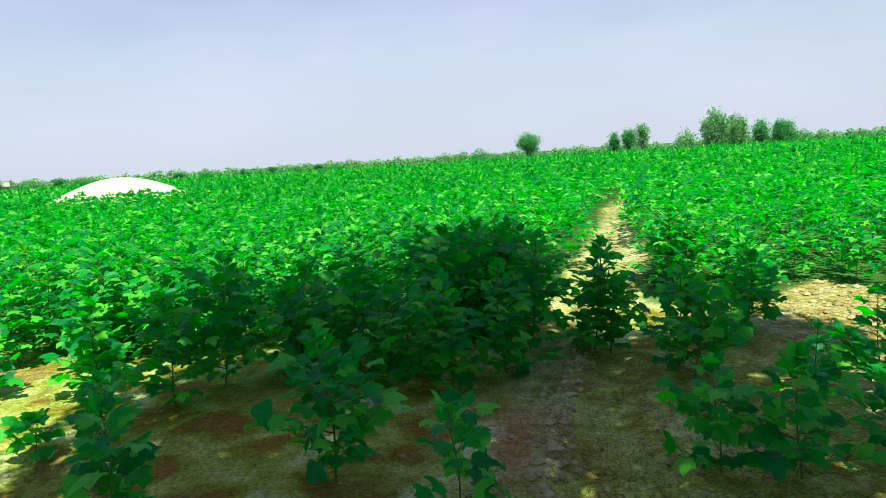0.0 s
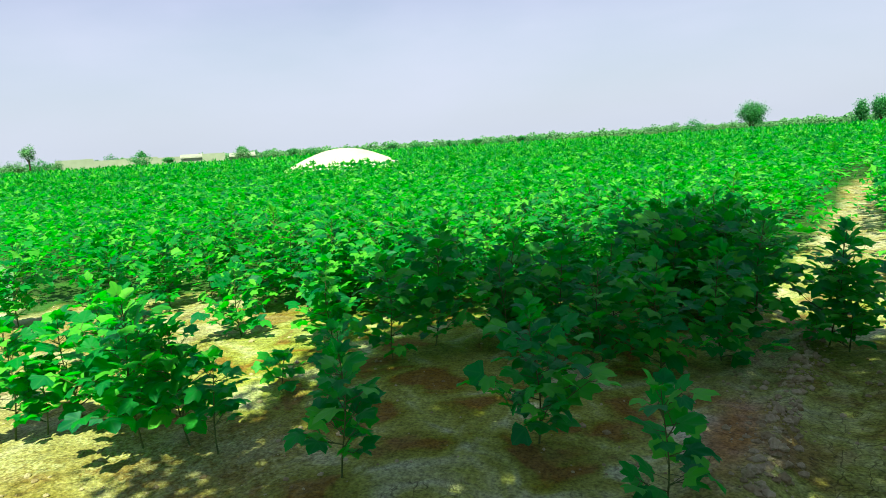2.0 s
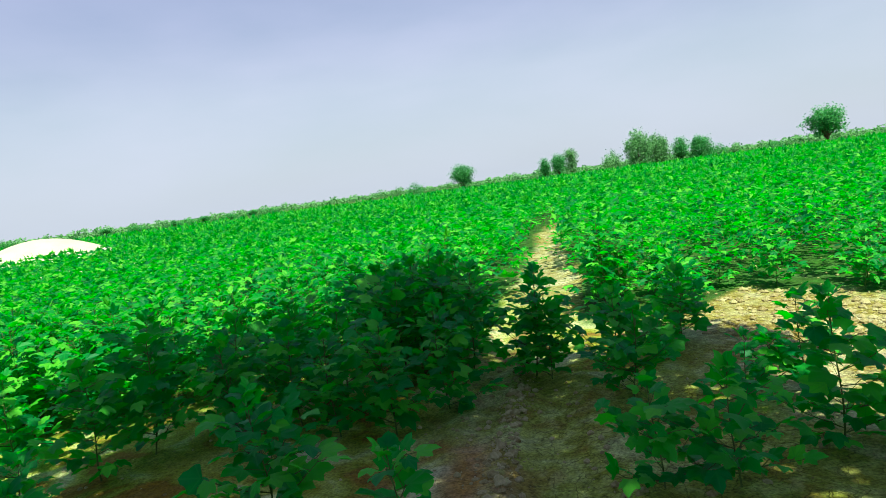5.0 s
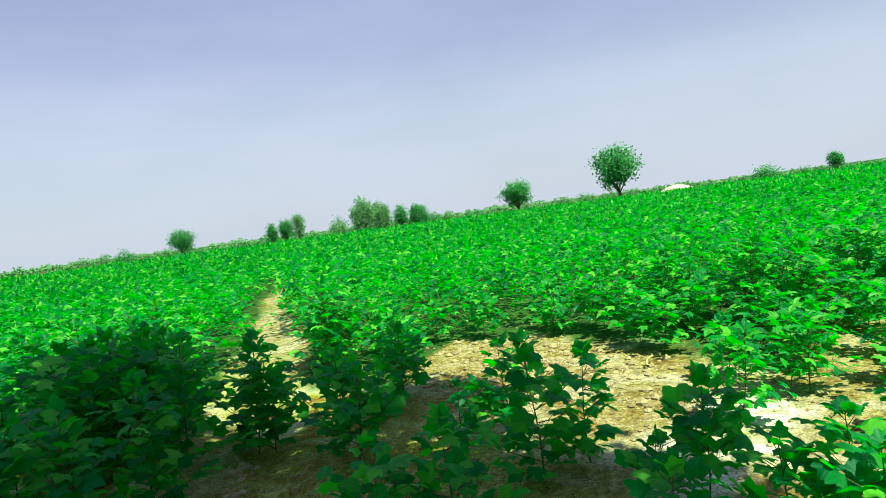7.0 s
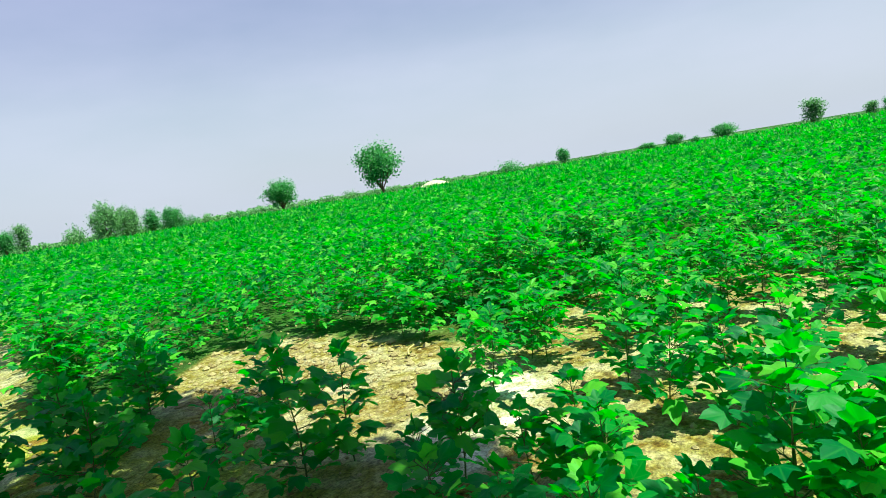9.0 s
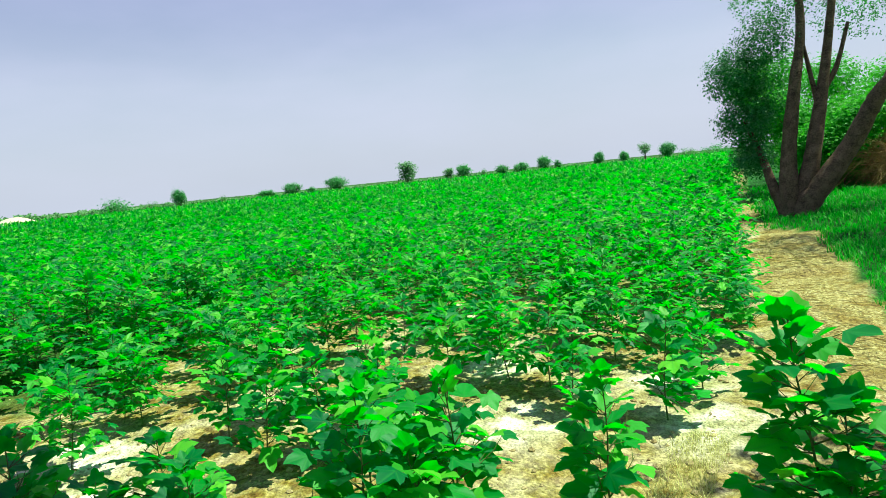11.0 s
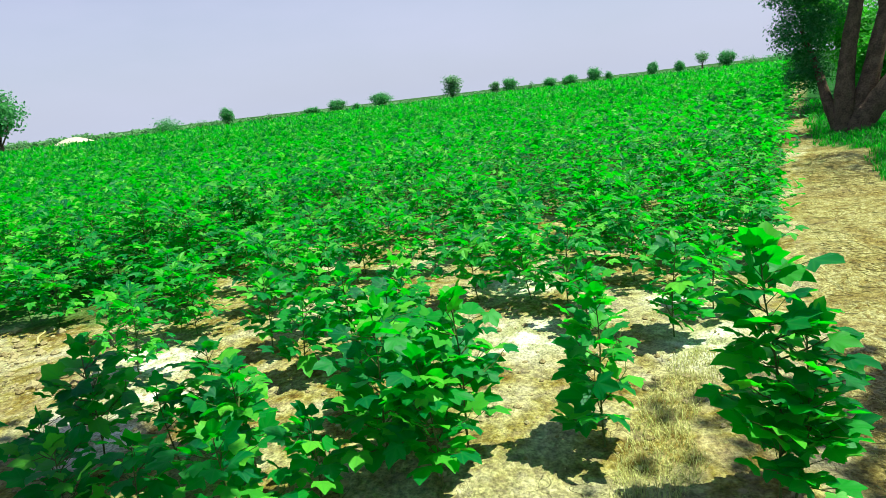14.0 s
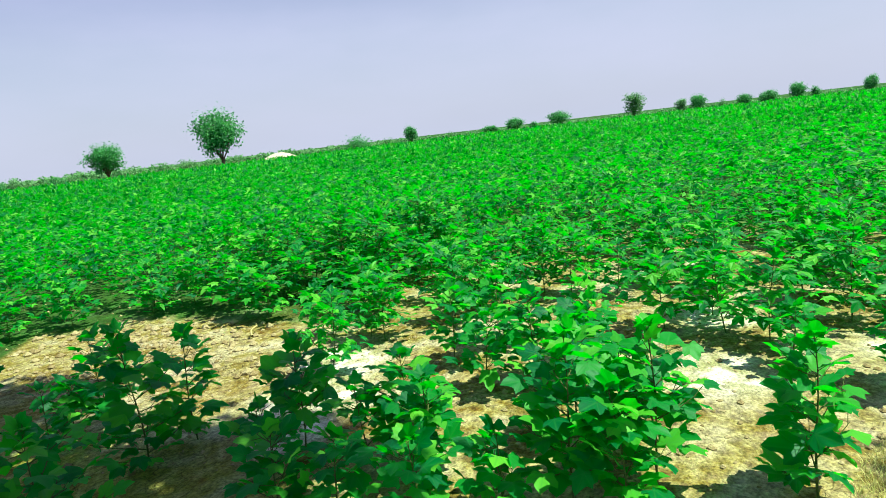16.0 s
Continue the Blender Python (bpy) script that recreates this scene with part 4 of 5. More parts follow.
WEST_TREES = [("open", -57.0, 95, 2.05, 1.8), ("shrub", -64.0, 120, 0.8, 3.5), ("shrub", -61.0, 125, 0.5, 2.1), ("shrub", -58.9, 130, 0.7, 2.4), ("shrub", -57.5, 130, 0.75, 1.9), ("broad", -55.0, 125, 0.6, 1.5), ("shrub", -54.0, 128, 0.5, 1.0),
              ("tall", -52.7, 120, 0.78, 1.3), ("shrub", -51.3, 125, 0.4, 1.8), ("open", -50.2, 115, 1.3, 1.2), ("shrub", -49.6, 125, 0.45, 1.8), ("shrub", -48.4, 120, 0.32, 0.9), ("shrub", -44.7, 175, 0.55, 0.9), ("tall", -42.4, 175, 0.66, 0.7), ("broad", -34.7, 160, 0.6, 1.2),
              ("shrub", -32.4, 150, 0.2, 1.3), ("shrub", -42.6, 143, 0.54, 1.5), ("broad", -40.5, 146, 0.05, 1.1), ("shrub", -34.7, 145, 0.46, 1.5), ("shrub", -32.2, 144, 0.05, 1.5), ("broad", -30.5, 142, 0.16, 1.1), ("shrub", -28.9, 144, 0.20, 1.5), ("broad", -21.9, 149, 0.05, 1.1),
              ("shrub", -19.7, 152, 0.05, 1.5), ("tall", -16.8, 143, 0.05, 0.6), ("shrub", -15.8, 140, 0.05, 1.5), ("broad", -14.4, 142, 0.05, 1.1), ("shrub", -12.5, 149, 0.05, 1.5), ("broad", -10.5, 152, 0.05, 1.1), ("shrub", -9.1, 141, 0.05, 1.5)]
for row in (NORTH_TREES, EAST_TREES, SOUTH_EAST_TREES, WEST_TREES):
    for entry in row:
        plant_tree(*entry)


def far_woods():
    """Low hazy tree line far behind the fields."""
    r2 = np.random.default_rng(9)
    poses = []
    for az in np.arange(-70, 125, 0.10):
        az = az + r2.uniform(-0.08, 0.08)
        lift = 0.5 + 0.3 * math.sin(az * 0.9) * math.sin(az * 0.37 + 1) + 0.25 * math.sin(az * 3.1) + 0.2 * math.sin(az * 7.3 + 2)
        tall = np.interp(az, [-70, -45, -20, 10, 35, 55, 62, 125], [2.1, 1.9, 2.1, 1.9, 2.2, 1.7, 1.1, 0.9]) * (0.55 + 0.85 * max(lift, 0.0))
        if tall < 0.75:
            continue
        dist = 235 + 30 * math.sin(az * 0.31) + r2.uniform(-6, 6)
        for _ in range(18):
            m = np.eye(4)
            q = r2.normal(0, 0.6, (3, 3))
            z_, s = unit(q[:, 2] + np.array([-math.sin(radians(az)) * 0.4, -math.cos(radians(az)) * 0.4, 0.9])), r2.uniform(0.4, 0.8)
            x_ = unit(np.cross(r2.normal(0, 1, 3), z_))
            m[:3, 0], m[:3, 1], m[:3, 2] = x_ * s * 1.5, np.cross(z_, x_) * s, z_ * s
            a = radians(az)
            m[:3, 3] = dist * math.sin(a) + r2.normal(0, 0.4), dist * math.cos(a) + r2.normal(0, 0.4), r2.uniform(0, 1) ** 0.8 * (tall - 0.25)
            poses.append(m)
    v, f, uv = placed_leaves(poses, CARD)
    tagged(new("far_woods", np_mesh("far_woods", v, f, FAR_LEAF, uv)), label="low green tree line on the horizon, paled for haze", category="trees", kind="stuff")


far_woods()


def curved(points, r0, r1, rng, steps=6):
    """A smooth line through points, with a slightly uneven tapering girth."""
    p = np.array(points, float)
    q = np.concatenate([[2 * p[0] - p[1]], p, [2 * p[-1] - p[-2]]])
    out = []
    for i in range(1, len(q) - 2):
        for t in np.linspace(0, 1, steps, endpoint=False):
            out.append(0.5 * (2 * q[i] + (q[i + 1] - q[i - 1]) * t + (2 * q[i - 1] - 5 * q[i] + 4 * q[i + 1] - q[i + 2]) * t * t + (3 * q[i] - q[i - 1] - 3 * q[i + 1] + q[i + 2]) * t ** 3))
    out.append(p[-1])
    u = np.linspace(0, 1, len(out))
    girth = (r0 * (1 - u) + r1 * u) * (1 + 0.45 * np.exp(-u * 16)) * rng.uniform(0.95, 1.06, len(out))
    return np.array(out), girth


def bark_limbs(rng, lines, sides=9):
    return np_mesh("trunk", *joined([tube(*wobbly(rng, a, b, r0, r1, 9, 0.05), sides) for a, b, r0, r1 in lines]), BARK, smooth=True)


def verge_tree():
    """The forked tree on the grassy verge; built facing along its own x, with y away from the field corner."""
    r3 = np.random.default_rng(31)
    root = thing("verge_tree", pose(12.9, -5.4, 0.0, 0, 0, -111.0), "old forked tree with dark leaning trunks on a grassy verge", "tree")
    # local x: across the view (to its right), local y: away
    limbs = [([(-0.06, 0.0, -0.15), (-0.08, 0.02, 0.25), (-0.09, 0.05, 0.8), (-0.05, 0.1, 1.5), (0.07, 0.2, 2.5), (0.2, 0.4, 3.6), (0.1, 0.6, 5.4)], 0.22, 0.05),
             ([(0.06, 0.05, -0.15), (0.10, 0.08, 0.3), (0.27, 0.12, 0.87), (0.40, 0.25, 1.6), (0.50, 0.35, 2.2), (0.64, 0.5, 3.2), (0.9, 0.9, 5.4)], 0.21, 0.05),
             ([(0.12, -0.06, -0.15), (0.20, -0.06, 0.22), (0.45, -0.05, 0.58), (0.92, 0.0, 1.27), (1.26, -0.03, 1.95), (1.45, -0.06, 2.25), (2.08, -0.2, 2.82), (3.5, -0.5, 4.0)], 0.23, 0.08),
             ([(0.46, 0.3, 2.0), (0.36, 0.4, 2.5), (0.24, 0.5, 3.2)], 0.06, 0.03), ([(0.52, 0.38, 2.3), (0.76, 0.5, 2.7), (0.98, 0.7, 3.5)], 0.06, 0.03), ([(-0.10, 0, -0.05), (-0.34, 0.08, 0.55), (-0.52, 0.2, 1.15), (-0.8, 0.3, 1.9)], 0.13, 0.03),
             ([(1.22, -0.05, 1.88), (1.52, 0.1, 2.5), (1.66, 0.2, 3.4)], 0.07, 0.03), ([(2.05, -0.2, 2.8), (2.8, -0.7, 3.15), (3.6, -1.2, 3.0)], 0.06, 0.02),
             # Unseen limbs, added to carry the clumps that shade the grass.
             ([(2.4, -0.25, 3.05), (2.9, -1.2, 4.1), (3.6, -2.5, 4.7), (5.0, -4.0, 4.9)], 0.09, 0.03), ([(2.8, -1.1, 4.0), (2.4, -1.8, 4.5), (2.1, -2.5, 4.9)], 0.06, 0.02)]
    part("trunk", np_mesh("trunk", *joined([tube(*curved(p, r0, r1, r3), 10) for p, r0, r1 in limbs]), BARK, smooth=True), root, "dark brown furrowed trunks forking low")
    blobs = [(-0.8, 0.3, 1.9, 0.55, 0.55, 2.0), (-0.95, 0.3, 2.8, 0.6, 0.6, 2.2), (-0.4, 0.5, 3.4, 0.6, 0.6, 1.4), (-0.7, 0.4, 1.2, 0.42, 0.45, 1.5), (-0.45, 0.6, 2.4, 0.45, 0.7, 1.0), (0.0, 1.0, 4.6, 1.3, 0.8, 2.0), (1.2, 1.2, 4.9, 1.4, 0.8, 2.0), (2.6, 0.3, 4.8, 1.5, 0.8, 2.0),
             # The last three clumps are out of view, added to shade the grass.
             (4.0, -0.5, 4.4, 1.1, 0.7, 1.4), (3.7, -1.3, 3.0, 0.55, 0.5, 0.8), (1.3, 2.0, 4.0, 1.0, 0.7, 0.6), (2.4, 1.8, 3.9, 0.9, 0.6, 0.5), (2.2, -2.4, 4.9, 1.2, 0.5, 2.0), (3.8, -2.6, 4.8, 1.4, 0.5, 2.2), (5.0, -4.0, 4.8, 1.4, 0.5, 2.2)]
    v, f, uv = leaf_cloud(r3, blobs, 66000, 0.046)
    part("crown", np_mesh("crown", v, f, VERGE_LEAF, uv), root, "small grey-green leaves in hanging sprays")
    return root


verge_tree()


def shade_tree(x, y, wide, leaves, seed, label, lean=(0.0, 0.0), lobes=()):
    """A verge tree behind the camera, whose crown shades the ground to its north; lean: how far the crown stands off the foot."""
    r3 = np.random.default_rng(seed)
    root = thing("shade_tree", pose(x, y, 0.05), label, "tree")
    cx, cy = lean
    fork = np.array([0.1 + 0.25 * cx, 0.1 + 0.25 * cy, 2.9])
    lines = [((0, 0, -0.15), tuple(fork), 0.26, 0.19), (tuple(fork), (cx, cy, 4.9), 0.17, 0.09)]
    blobs = [(cx, cy, 6.2, 0.5 * wide, 0.9, 2.5), (cx, cy, 5.2, 0.55 * wide, 0.5, 2.5)]
    for k in range(9):
        a = k * 2 * math.pi / 9 + r3.uniform(-0.15, 0.15)
        end = (cx + math.cos(a) * wide * 0.62, cy + math.sin(a) * wide * 0.62, r3.uniform(4.9, 5.6))
        lines.append((tuple(fork - np.array([0, 0, 0.1])), end, 0.10, 0.03))
        blobs.append((*end, wide * 0.36, 0.75, 1.7))
    for lx, ly, lz, lr in lobes:
        lines.append((tuple(fork), (lx, ly, lz), 0.10, 0.03))
        blobs.append((lx, ly, lz, lr, 0.5, 1.5))
    part("trunk", bark_limbs(r3, lines), root, "dark brown furrowed trunk")
    v, f, uv = leaf_cloud(r3, blobs, leaves, 0.13)
    part("crown", np_mesh("crown", v, f, TREE_LEAF, uv), root, "dense crown of small leaves")


shade_tree(-0.1, -1.35, 2.6, 26000, 33, "leafy verge tree casting deep shade over the field corner", (0.68, 1.95), [(3.1, 3.2, 5.5, 0.6), (3.2, 1.0, 5.5, 0.28), (0.95, 4.45, 5.5, 0.8)])
# Unseen tree, added to cut the skylight on the shaded corner.
shade_tree(-1.9, -7.5, 3.2, 11000, 34, "unseen green tree added behind the field corner to block skylight")
# Small tree out of view, added to dapple the near straw path.
shade_tree(3.45, -4.0, 0.75, 320, 36, "small unseen tree added to shade the straw path")
shade_tree(7.6, -8.5, 2.3, 9000, 35, "dense green verge tree shading the grass")


def verge_bush(x, y, size, seed, label):
    r3 = np.random.default_rng(seed)
    root = thing("bush", pose(x, y, 0.05), label, "bush")
    ends = [(math.cos(k * 1.9) * size * r3.uniform(0.3, 0.55), math.sin(k * 1.9) * size * r3.uniform(0.3, 0.55), size * h * r3.uniform(0.9, 1.1)) for k, h in enumerate((0.25, 0.5, 0.75, 0.3, 0.9, 0.6, 0.22, 0.8, 0.45))]
    part("stem", np_mesh("stem", *joined([tube(*wobbly(r3, (0, 0, -0.1), e, 0.04, 0.01), 5) for e in ends]), BARK, smooth=True), root)
    v, f, uv = leaf_cloud(r3, [(*e, size * 0.25, size * 0.2, 1.0) for e in ends], 20000, 0.082)
    part("foliage", np_mesh("foliage", v, f, FRESH_LEAF, uv), root, "bright sunlit green leaves")


verge_bush(19.2, -9.2, 3.6, 41, "bright green leafy bush behind the forked tree")
verge_bush(23.4, -10.6, 4.0, 42, "bright green leafy bush beside the brush heap")
verge_bush(20.6, -11.3, 3.6, 43, "bright green leafy bush behind the forked tree")
verge_bush(17.2, -8.1, 2.4, 44, "low leafy green bush behind the forked tree")


def brush_heap():
    """A stack of cut dry branches."""
    r3 = np.random.default_rng(51)
    root = thing("brush_heap", pose(16.7, -10.9, 0.1, 0, 0, -33), "large heap of dry brown cut branches", "brush heap")
    sticks = [np_mesh("branch", *tube(np.array([(-0.5, 0, 0), (-0.15, 0.02 + 0.01 * k, 0.06), (0.2, 0.0, 0.09 - 0.02 * k), (0.5, -0.04, 0.01 * k)]), np.array([0.007, 0.006, 0.0045, 0.002]), 4), DRY) for k in range(5)]
    pieces = []
    for n in range(7000):
        a, u = r3.uniform(0, 6.28), r3.uniform(0, 1)
        el = math.asin(u)
        sx, sy, sz = 3.1, 2.1, 1.85
        proud = n < 90
        c = np.array([sx * math.cos(a) * math.cos(el), sy * math.sin(a) * math.cos(el), sz * math.sin(el)]) * (r3.uniform(0.96, 1.06) if proud else r3.uniform(0.72, 1.0))
        nrm = unit(c / np.array([sx * sx, sy * sy, sz * sz]))
        t = unit(np.cross(nrm, r3.normal(0, 1, 3)) + nrm * r3.normal(0, 0.45))
        length = r3.uniform(0.3, 1.0)
        if proud:
            c[2] = max(c[2], 0.12)
            m = Vector(t).to_track_quat("X", "Z").to_matrix().to_4x4()
            part("branch", sticks[n % 5], root, matrix=Matrix.Translation(c) @ m @ Matrix.Diagonal((length * 1.3, 1.0, 1.0, 1)))
            continue
        bow = nrm * length * r3.uniform(-0.1, 0.3) + r3.normal(0, 0.06, 3)
        p = np.array([c - t * length / 2, c + bow, c + t * length / 2 + r3.normal(0, 0.05, 3)])
        p[:, 2] = np.maximum(p[:, 2], 0.0)
        pieces.append(tube(p, np.array([0.006, 0.005, 0.003]) * r3.uniform(0.5, 1.4), 3))
    for n in range(900):
        a, out = r3.uniform(0, 6.28), r3.uniform(0.5, 1.5)
        foot = np.array([2.7 * math.cos(a), 1.8 * math.sin(a), r3.uniform(0.1, 1.0)])
        way = unit(np.array([math.cos(a) + r3.normal(0, 0.5), math.sin(a) + r3.normal(0, 0.5), 0.0]))
        mid = foot + way * out * 0.5 + np.array([0, 0, r3.uniform(0.0, 0.35)])
        tip = foot + way * out + np.array([0, 0, r3.uniform(-0.5, 0.25)])
        pieces.append(tube(np.maximum(np.array([foot, mid, tip]), [-9, -9, 0.0]), np.array([0.005, 0.004, 0.002]), 3))
    part("twig_tangle", np_mesh("twig_tangle", *joined(pieces), DRY), root, "tangle of thin dry twigs", kind="stuff")
    a = np.linspace(0, 2 * np.pi, 28, endpoint=False)
    e = np.linspace(0, math.pi / 2, 9)
    ring = [(2.3 * math.cos(x) * math.cos(q), 1.5 * math.sin(x) * math.cos(q), 1.4 * math.sin(q) - 0.1) for q in e for x in a]
    faces = [(i * 28 + j, i * 28 + (j + 1) % 28, (i + 1) * 28 + (j + 1) % 28, (i + 1) * 28 + j) for i in range(8) for j in range(28)]
    v = np.array(ring) + np.random.default_rng(2).normal(0, 0.05, (len(ring), 3))
    part("core", np_mesh("core", v, faces, DRY), root, "packed brown inner branches")


brush_heap()


def chaff_mound(name, az, dist, width, height, label):
    """A smooth pale heap."""
    rings, seg = 22, 64
    v = []
    for i in range(rings + 1):
        u = i / rings
        for j in range(seg):
            a = 2 * math.pi * j / seg
            r = u * width / 2 * (1 + 0.04 * math.sin(2 * a + 1) + 0.03 * math.sin(3 * a))
            z = height * (math.cos(min(1.0, u) * math.pi) * 0.5 + 0.5) ** 0.72
            v.append((r * math.cos(a), r * math.sin(a) * 0.9, z + 0.012 * noise.noise(Vector((r * math.cos(a) * 3, r * math.sin(a) * 3, 1))) - 0.02))
    f = [(i * seg + j, (i + 1) * seg + j, (i + 1) * seg + (j + 1) % seg, i * seg + (j + 1) % seg) for i in range(rings) for j in range(seg)]
    ob = new(name, np_mesh(name, v, f, CHAFF, smooth=True))
    a = radians(az)
    ob.matrix_basis = pose(dist * math.sin(a), dist * math.cos(a), 0, 0, 0, -az)
    return tagged(ob, label=label, category="heap")


chaff_mound("chaff_mound", -26.3, 30, 8.2, 1.45, "smooth pale cream heap of chaff in the crop")
chaff_mound("sand_heap", 50.6, 97, 8.0, 1.5, "low pale sand heap at the far field edge")


# ---- far buildings ----
def box(x0, x1, y0, y1, z0, z1):
    v = [(x, y, z) for x in (x0, x1) for y in (y0, y1) for z in (z0, z1)]
    f = [(0, 1, 3, 2), (4, 6, 7, 5), (0, 4, 5, 1), (2, 3, 7, 6), (0, 2, 6, 4), (1, 5, 7, 3)]
    return v, f


def mud_house(az, dist, wide, el_top, sloped, label):
    w, h, d = dist * math.tan(radians(wide)), 1.45 + dist * math.tan(radians(el_top)), 4.0
    a = radians(az)
    root = thing("mud_house", pose(dist * math.sin(a), dist * math.cos(a), 0, 0, 0, -az), label, "house", "mud houses beyond the field")
    t = 0.3
    walls = [box(-w / 2, w / 2, 0, t, -0.05, h), box(-w / 2, -w / 2 + t, t, d, -0.05, h), box(w / 2 - t, w / 2, t, d, -0.05, h), box(-w / 2 + t, w / 2 - t, d - t, d, -0.05, h)]
    part("wall", np_mesh("wall", *joined(walls), MUD), root, "plain pale mud wall")
    if sloped:
        v = [(-w / 2 - 0.2, -0.3, h - 0.3), (w / 2 + 0.2, -0.3, h - 0.3), (w / 2 + 0.2, d + 0.3, h + 0.5), (-w / 2 - 0.2, d + 0.3, h + 0.5)]
        v += [(x, y, z + 0.1) for x, y, z in v]
        f = [(0, 3, 2, 1), (4, 5, 6, 7), (0, 1, 5, 4), (1, 2, 6, 5), (2, 3, 7, 6), (3, 0, 4, 7)]
        part("roof", np_mesh("roof", v, f, THATCH), root, "grey sloping sheet roof")
    else:
        part("roof", np_mesh("roof", *box(-w / 2 + t + 0.01, w / 2 - t - 0.01, t + 0.01, d - t - 0.01, h - 0.35, h - 0.2), MUD), root)


for entry in [(-47.2, 150, 2.6, 0.33, False), (-44.9, 158, 2.0, 0.16, False), (-42.6, 154, 2.6, 0.20, False), (-40.4, 165, 2.2, 0.10, False), (-38.7, 158, 1.7, 0.02, True), (-37.0, 150, 1.8, 0.20, False), (-34.7, 148, 2.0, -0.10, True)]:
    mud_house(*entry, "low mud-walled farm shed with a sloping sheet roof" if entry[4] else "low flat-roofed mud house with pale walls")


# ---- water, grass, litter ----
v = [(x, y, -0.008) for x, y in WET]
me = bpy.data.meshes.new("water")
me.from_pydata(v, [], [list(range(len(v)))[::-1]])
me.materials.append(WATER)
tagged(new("water", me), label="shallow muddy irrigation puddle in the side plot", category="water", kind="structure")

BLADE = (np.array([(-0.5, 0, 0), (0.5, 0, 0), (0.32, 0.14, 0.55), (-0.32, 0.14, 0.55), (0, 0.5, 1.0)]), np.array([(0, 1, 2), (0, 2, 3), (3, 2, 4)]), np.array([(0, 0), (1, 0), (1, .5), (0, .5), (.5, 1)], float))


def grass(name, x, y, tall, wide, seed, label, material=GRASS):
    r3 = np.random.default_rng(seed)
    n = len(x)
    a, h, w = r3.uniform(0, 6.28, n), tall * r3.uniform(0.5, 1.3, n), wide * r3.uniform(0.7, 1.3, n)
    lean = r3.uniform(0.2, 2.6, n)
    m = np.zeros((n, 4, 4))
    m[:, 0, 0], m[:, 1, 0] = np.cos(a) * w, np.sin(a) * w
    m[:, 0, 1], m[:, 1, 1] = -np.sin(a) * h * lean, np.cos(a) * h * lean
    m[:, 2, 2] = h
    m[:, 0, 3], m[:, 1, 3], m[:, 2, 3], m[:, 3, 3] = x, y, ground_z(x, y) - 0.005, 1
    tagged(new(name, np_mesh(name, *placed_leaves(m, BLADE)[:2], material, placed_leaves(m, BLADE)[2])), label=label, category="grass", kind="stuff")


r4 = np.random.default_rng(61)
gx, gy = r4.uniform(1.2, 22, 640000), r4.uniform(-14, -1.2, 640000)
d = np.hypot(gx, gy)
edge = np.interp(gx, [a for a, _ in GRASS_EDGE], [b for _, b in GRASS_EDGE]) + 0.16 * vnoise(gx, gy, 2.2, 4) + 0.06 * vnoise(gx, gy, 7, 9)
bank = (off_line(gx, gy, [(7.5, -6.2), (9.5, -6.9), (14.5, -10.2), (18, -10.9)]) < 0.45 + 0.4 * vnoise(gx, gy, 1.0, 8))
keep = (gy < edge) & ~bank & (r4.random(len(gx)) < np.clip((4.3 / d) ** 1.7, 0.08, 1.0)) & (gx > 1.2)
keep &= np.hypot(gx - 16.7, gy + 10.9) > 2.0
gx, gy, d = gx[keep], gy[keep], d[keep]
grass("grass", gx, gy, np.where(d < 7, 0.085, 0.13) * (0.75 + 0.5 * vnoise(gx, gy, 0.8, 15) + 0.2), np.clip(0.0014 * d, 0.0035, 0.020), 62, "lush green grass on the verge")
gx, gy = r4.uniform(-27, -4.5, 110000), r4.uniform(2.0, 13, 110000)
keep = (off_line(gx, gy, [(-26, 11.0), (-15.0, 9.4)]) < 0.8) | (off_line(gx, gy, [(-20.0, 8.2), (-13.6, 8.4), (-11.0, 6.6)]) < 0.32) | ((vnoise(gx, gy, 0.9, 14) > 0.5) & ~inside(gx, gy, FIELD) & (gx < -6))
keep &= ~inside(gx, gy, WET)
gx, gy = gx[keep], gy[keep]
grass("grass", gx, gy, 0.05 + 0.02 * vnoise(gx, gy, 2.0, 16), 0.011, 63, "green grass on the bunds of the side plot")

# a strip of pale dry grass between the plants by the straw path
gx, gy = r4.uniform(2.1, 3.7, 11000), r4.uniform(-1.1, -0.2, 11000)
keep = off_line(gx, gy, [(2.2, -0.42), (2.84, -0.62), (3.4, -0.9)]) < 0.13 + 0.06 * vnoise(gx, gy, 4.0, 91)
gx, gy = gx[keep], gy[keep]
grass("dry_grass", gx, gy, np.full(len(gx), 0.04), 0.003, 64, "pale yellow-green dry grass between the cotton plants", HAY)

# straw litter on the verge
sx, sy = r4.uniform(1.2, 14, 140000), r4.uniform(-6, -0.6, 140000)
keep = south_of(sx, sy + 0.1, STRAW_L) & ~south_of(sx, sy - 0.15, GRASS_EDGE) & (r4.random(140000) < np.clip(3.0 / np.hypot(sx, sy), 0, 1) * np.clip(0.55 + 0.8 * vnoise(sx, sy, 1.6, 71), 0.1, 1))
sx, sy = sx[keep], sy[keep]
n = len(sx)
a, ln, w = r4.uniform(0, 6.28, n), r4.uniform(0.02, 0.12, n), r4.uniform(0.0006, 0.0013, n)
m = np.zeros((n, 4, 4))
m[:, 0, 0], m[:, 1, 0] = -np.sin(a) * w * 2, np.cos(a) * w * 2
m[:, 0, 1], m[:, 1, 1], m[:, 2, 1] = np.cos(a) * ln, np.sin(a) * ln, r4.uniform(-0.1, 0.25, n) * ln
m[:, 2, 2] = 0.004
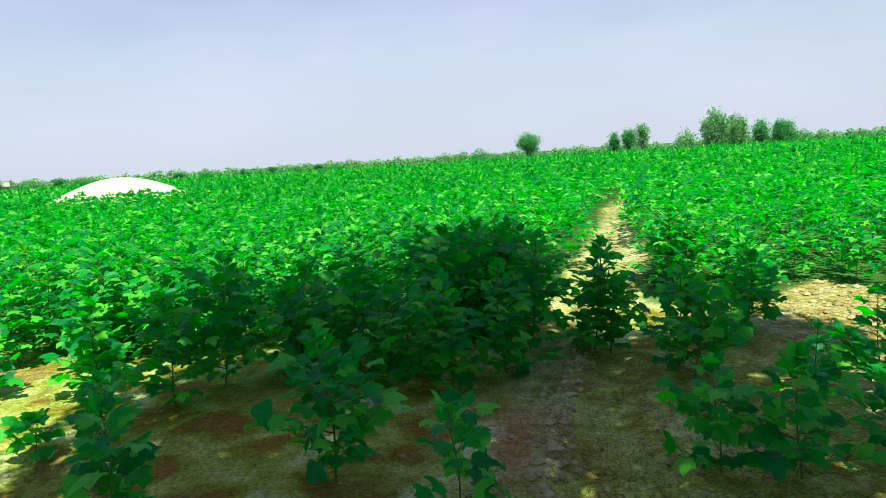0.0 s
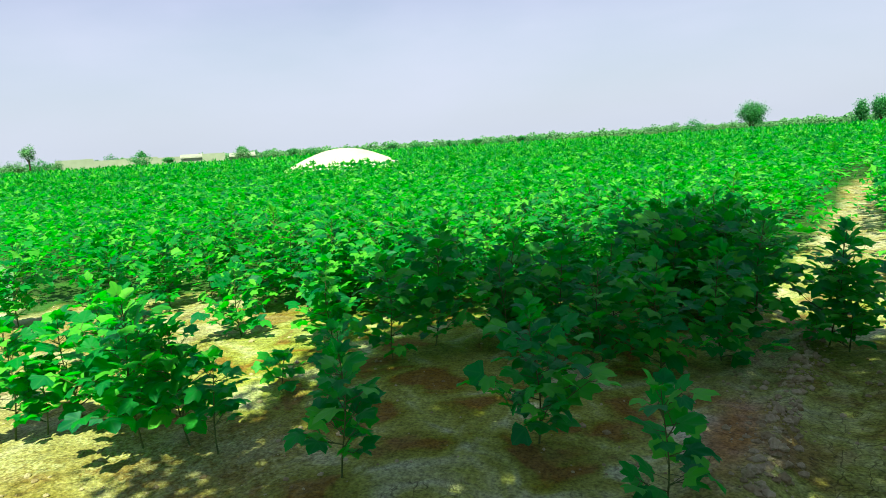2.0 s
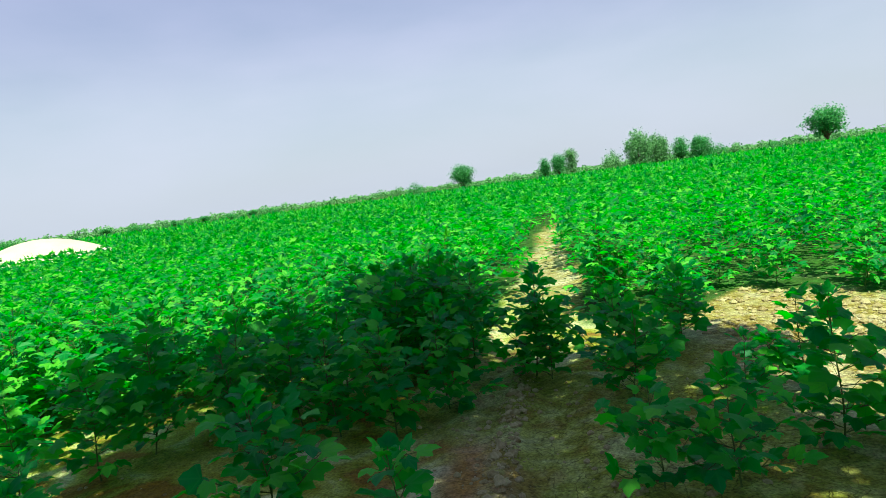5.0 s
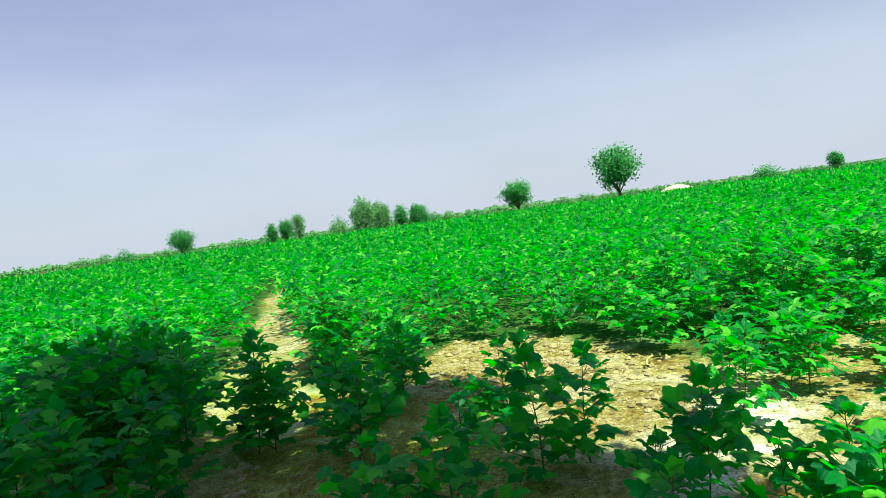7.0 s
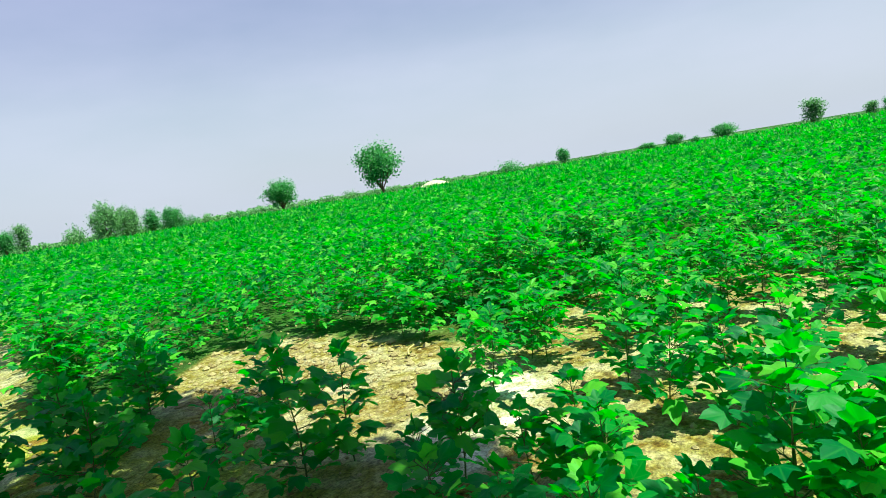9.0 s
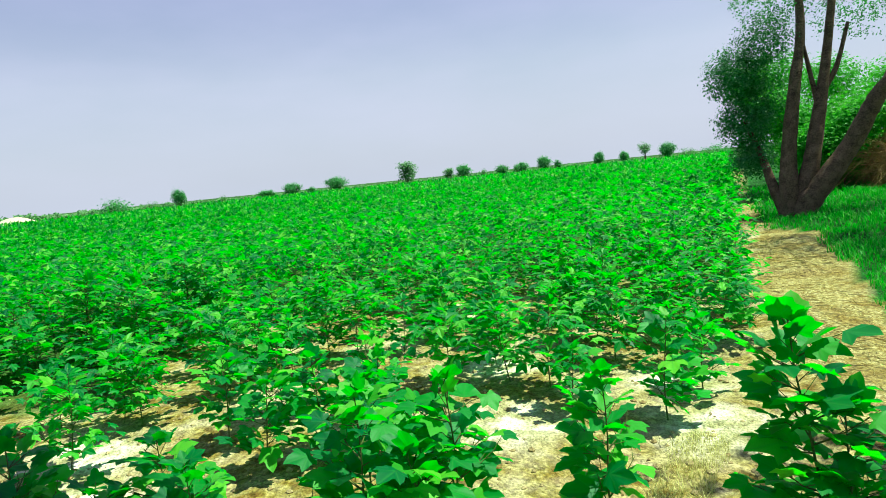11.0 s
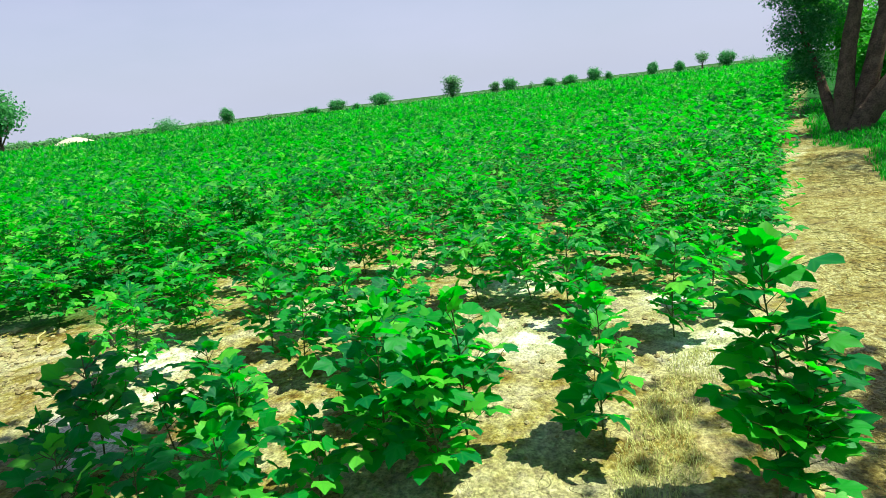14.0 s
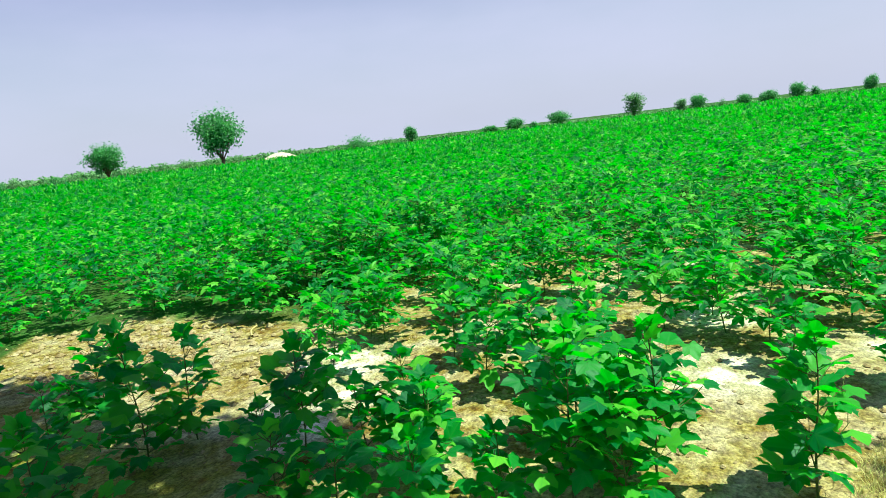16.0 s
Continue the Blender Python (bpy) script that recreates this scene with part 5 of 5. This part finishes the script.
m[:, 0, 3], m[:, 1, 3], m[:, 2, 3], m[:, 3, 3] = sx, sy, ground_z(sx, sy) + 0.003, 1
STALK = (np.array([(-0.5, -0.5, 0), (0.5, -0.5, 0), (0, -0.5, 1), (-0.5, 0.5, 0), (0.5, 0.5, 0), (0, 0.5, 1)]), np.array([(0, 1, 4), (0, 4, 3), (1, 2, 5), (1, 5, 4), (2, 0, 3), (2, 3, 5)]), np.zeros((6, 2)))
tagged(new("straw_litter", np_mesh("straw_litter", *placed_leaves(m, STALK)[:2], STRAW)), label="dry pale straw scattered along the field verge", category="straw", kind="stuff")

# clods of soil on the furrow lips and in the bare patches
cx, cy = r4.uniform(-7, 9, 150000), r4.uniform(-1.6, 9, 150000)
lip = off_line(cx, cy, TRACK)
chance = 0.07 + 2.2 * np.exp(-(off_line(cx, cy, RIDGE) / 0.085) ** 2) + 0.25 * np.exp(-((lip - 0.36) / 0.10) ** 2) + 0.35 * inside(cx, cy, BARE) + 0.15 * inside(cx, cy, SPARSE)
chance = chance * np.clip(4.0 / np.maximum(np.hypot(cx, cy), 0.5), 0, 1) * (0.5 + 0.5 * vnoise(cx, cy, 1.5, 21))
keep = (r4.random(150000) < chance * 1.3) & (np.hypot(cx, cy) > 0.8) & ~inside(cx, cy, WET)
cx, cy = cx[keep], cy[keep]
n = len(cx)
LUMP = (np.array([(0, 0, 0.8), (0.9, 0.1, 0.25), (0.35, 0.8, 0.35), (-0.5, 0.75, 0.2), (-0.95, 0, 0.3), (-0.4, -0.8, 0.25), (0.5, -0.75, 0.3), (0.8, 0.3, -0.3), (-0.2, 0.9, -0.3), (-0.9, -0.2, -0.3), (0.1, -0.9, -0.3)]),
        np.array([(0, 1, 2), (0, 2, 3), (0, 3, 4), (0, 4, 5), (0, 5, 6), (0, 6, 1), (1, 7, 2), (2, 7, 8), (2, 8, 3), (3, 8, 9), (3, 9, 4), (4, 9, 5), (5, 9, 10), (5, 10, 6), (6, 10, 1), (1, 10, 7)]), np.zeros((11, 2)))
a, s = r4.uniform(0, 6.28, n), (0.005 + 0.022 * r4.random(n) ** 3) * np.where(inside(cx, cy, BARE), 1.9, 1.0) * (1 + 0.6 * np.exp(-(off_line(cx, cy, RIDGE) / 0.12) ** 2))
m = np.zeros((n, 4, 4))
m[:, 0, 0], m[:, 1, 0], m[:, 0, 1], m[:, 1, 1] = np.cos(a) * s, np.sin(a) * s, -np.sin(a) * s * 0.8, np.cos(a) * s * 0.8
m[:, 2, 2] = s * r4.uniform(0.7, 1.25, n)
m[:, 0, 3], m[:, 1, 3], m[:, 2, 3], m[:, 3, 3] = cx, cy, ground_z(cx, cy), 1
tagged(new("soil_clods", np_mesh("soil_clods", *placed_leaves(m, LUMP)[:2], CLOD)), label="dry crumbled clods of pale soil", category="soil", kind="stuff")

# a pale dead stalk lying in the bare strip
root = thing("dry_stick", pose(4.05, 3.75, 0.02, 0, 0, 35), "short pale dead stalk lying on bare soil", "stick")
part("stalk", np_mesh("stalk", *tube(*curved([(-0.14, 0, 0.01), (0, 0.02, 0.025), (0.15, -0.01, 0.02)], 0.009, 0.006, rng), 6), STRAW, smooth=True), root)
part("side_twig", np_mesh("side_twig", *tube(*curved([(0.02, 0.02, 0.03), (0.06, 0.06, 0.03), (0.09, 0.09, 0.02)], 0.005, 0.003, rng), 5), STRAW, smooth=True), root)
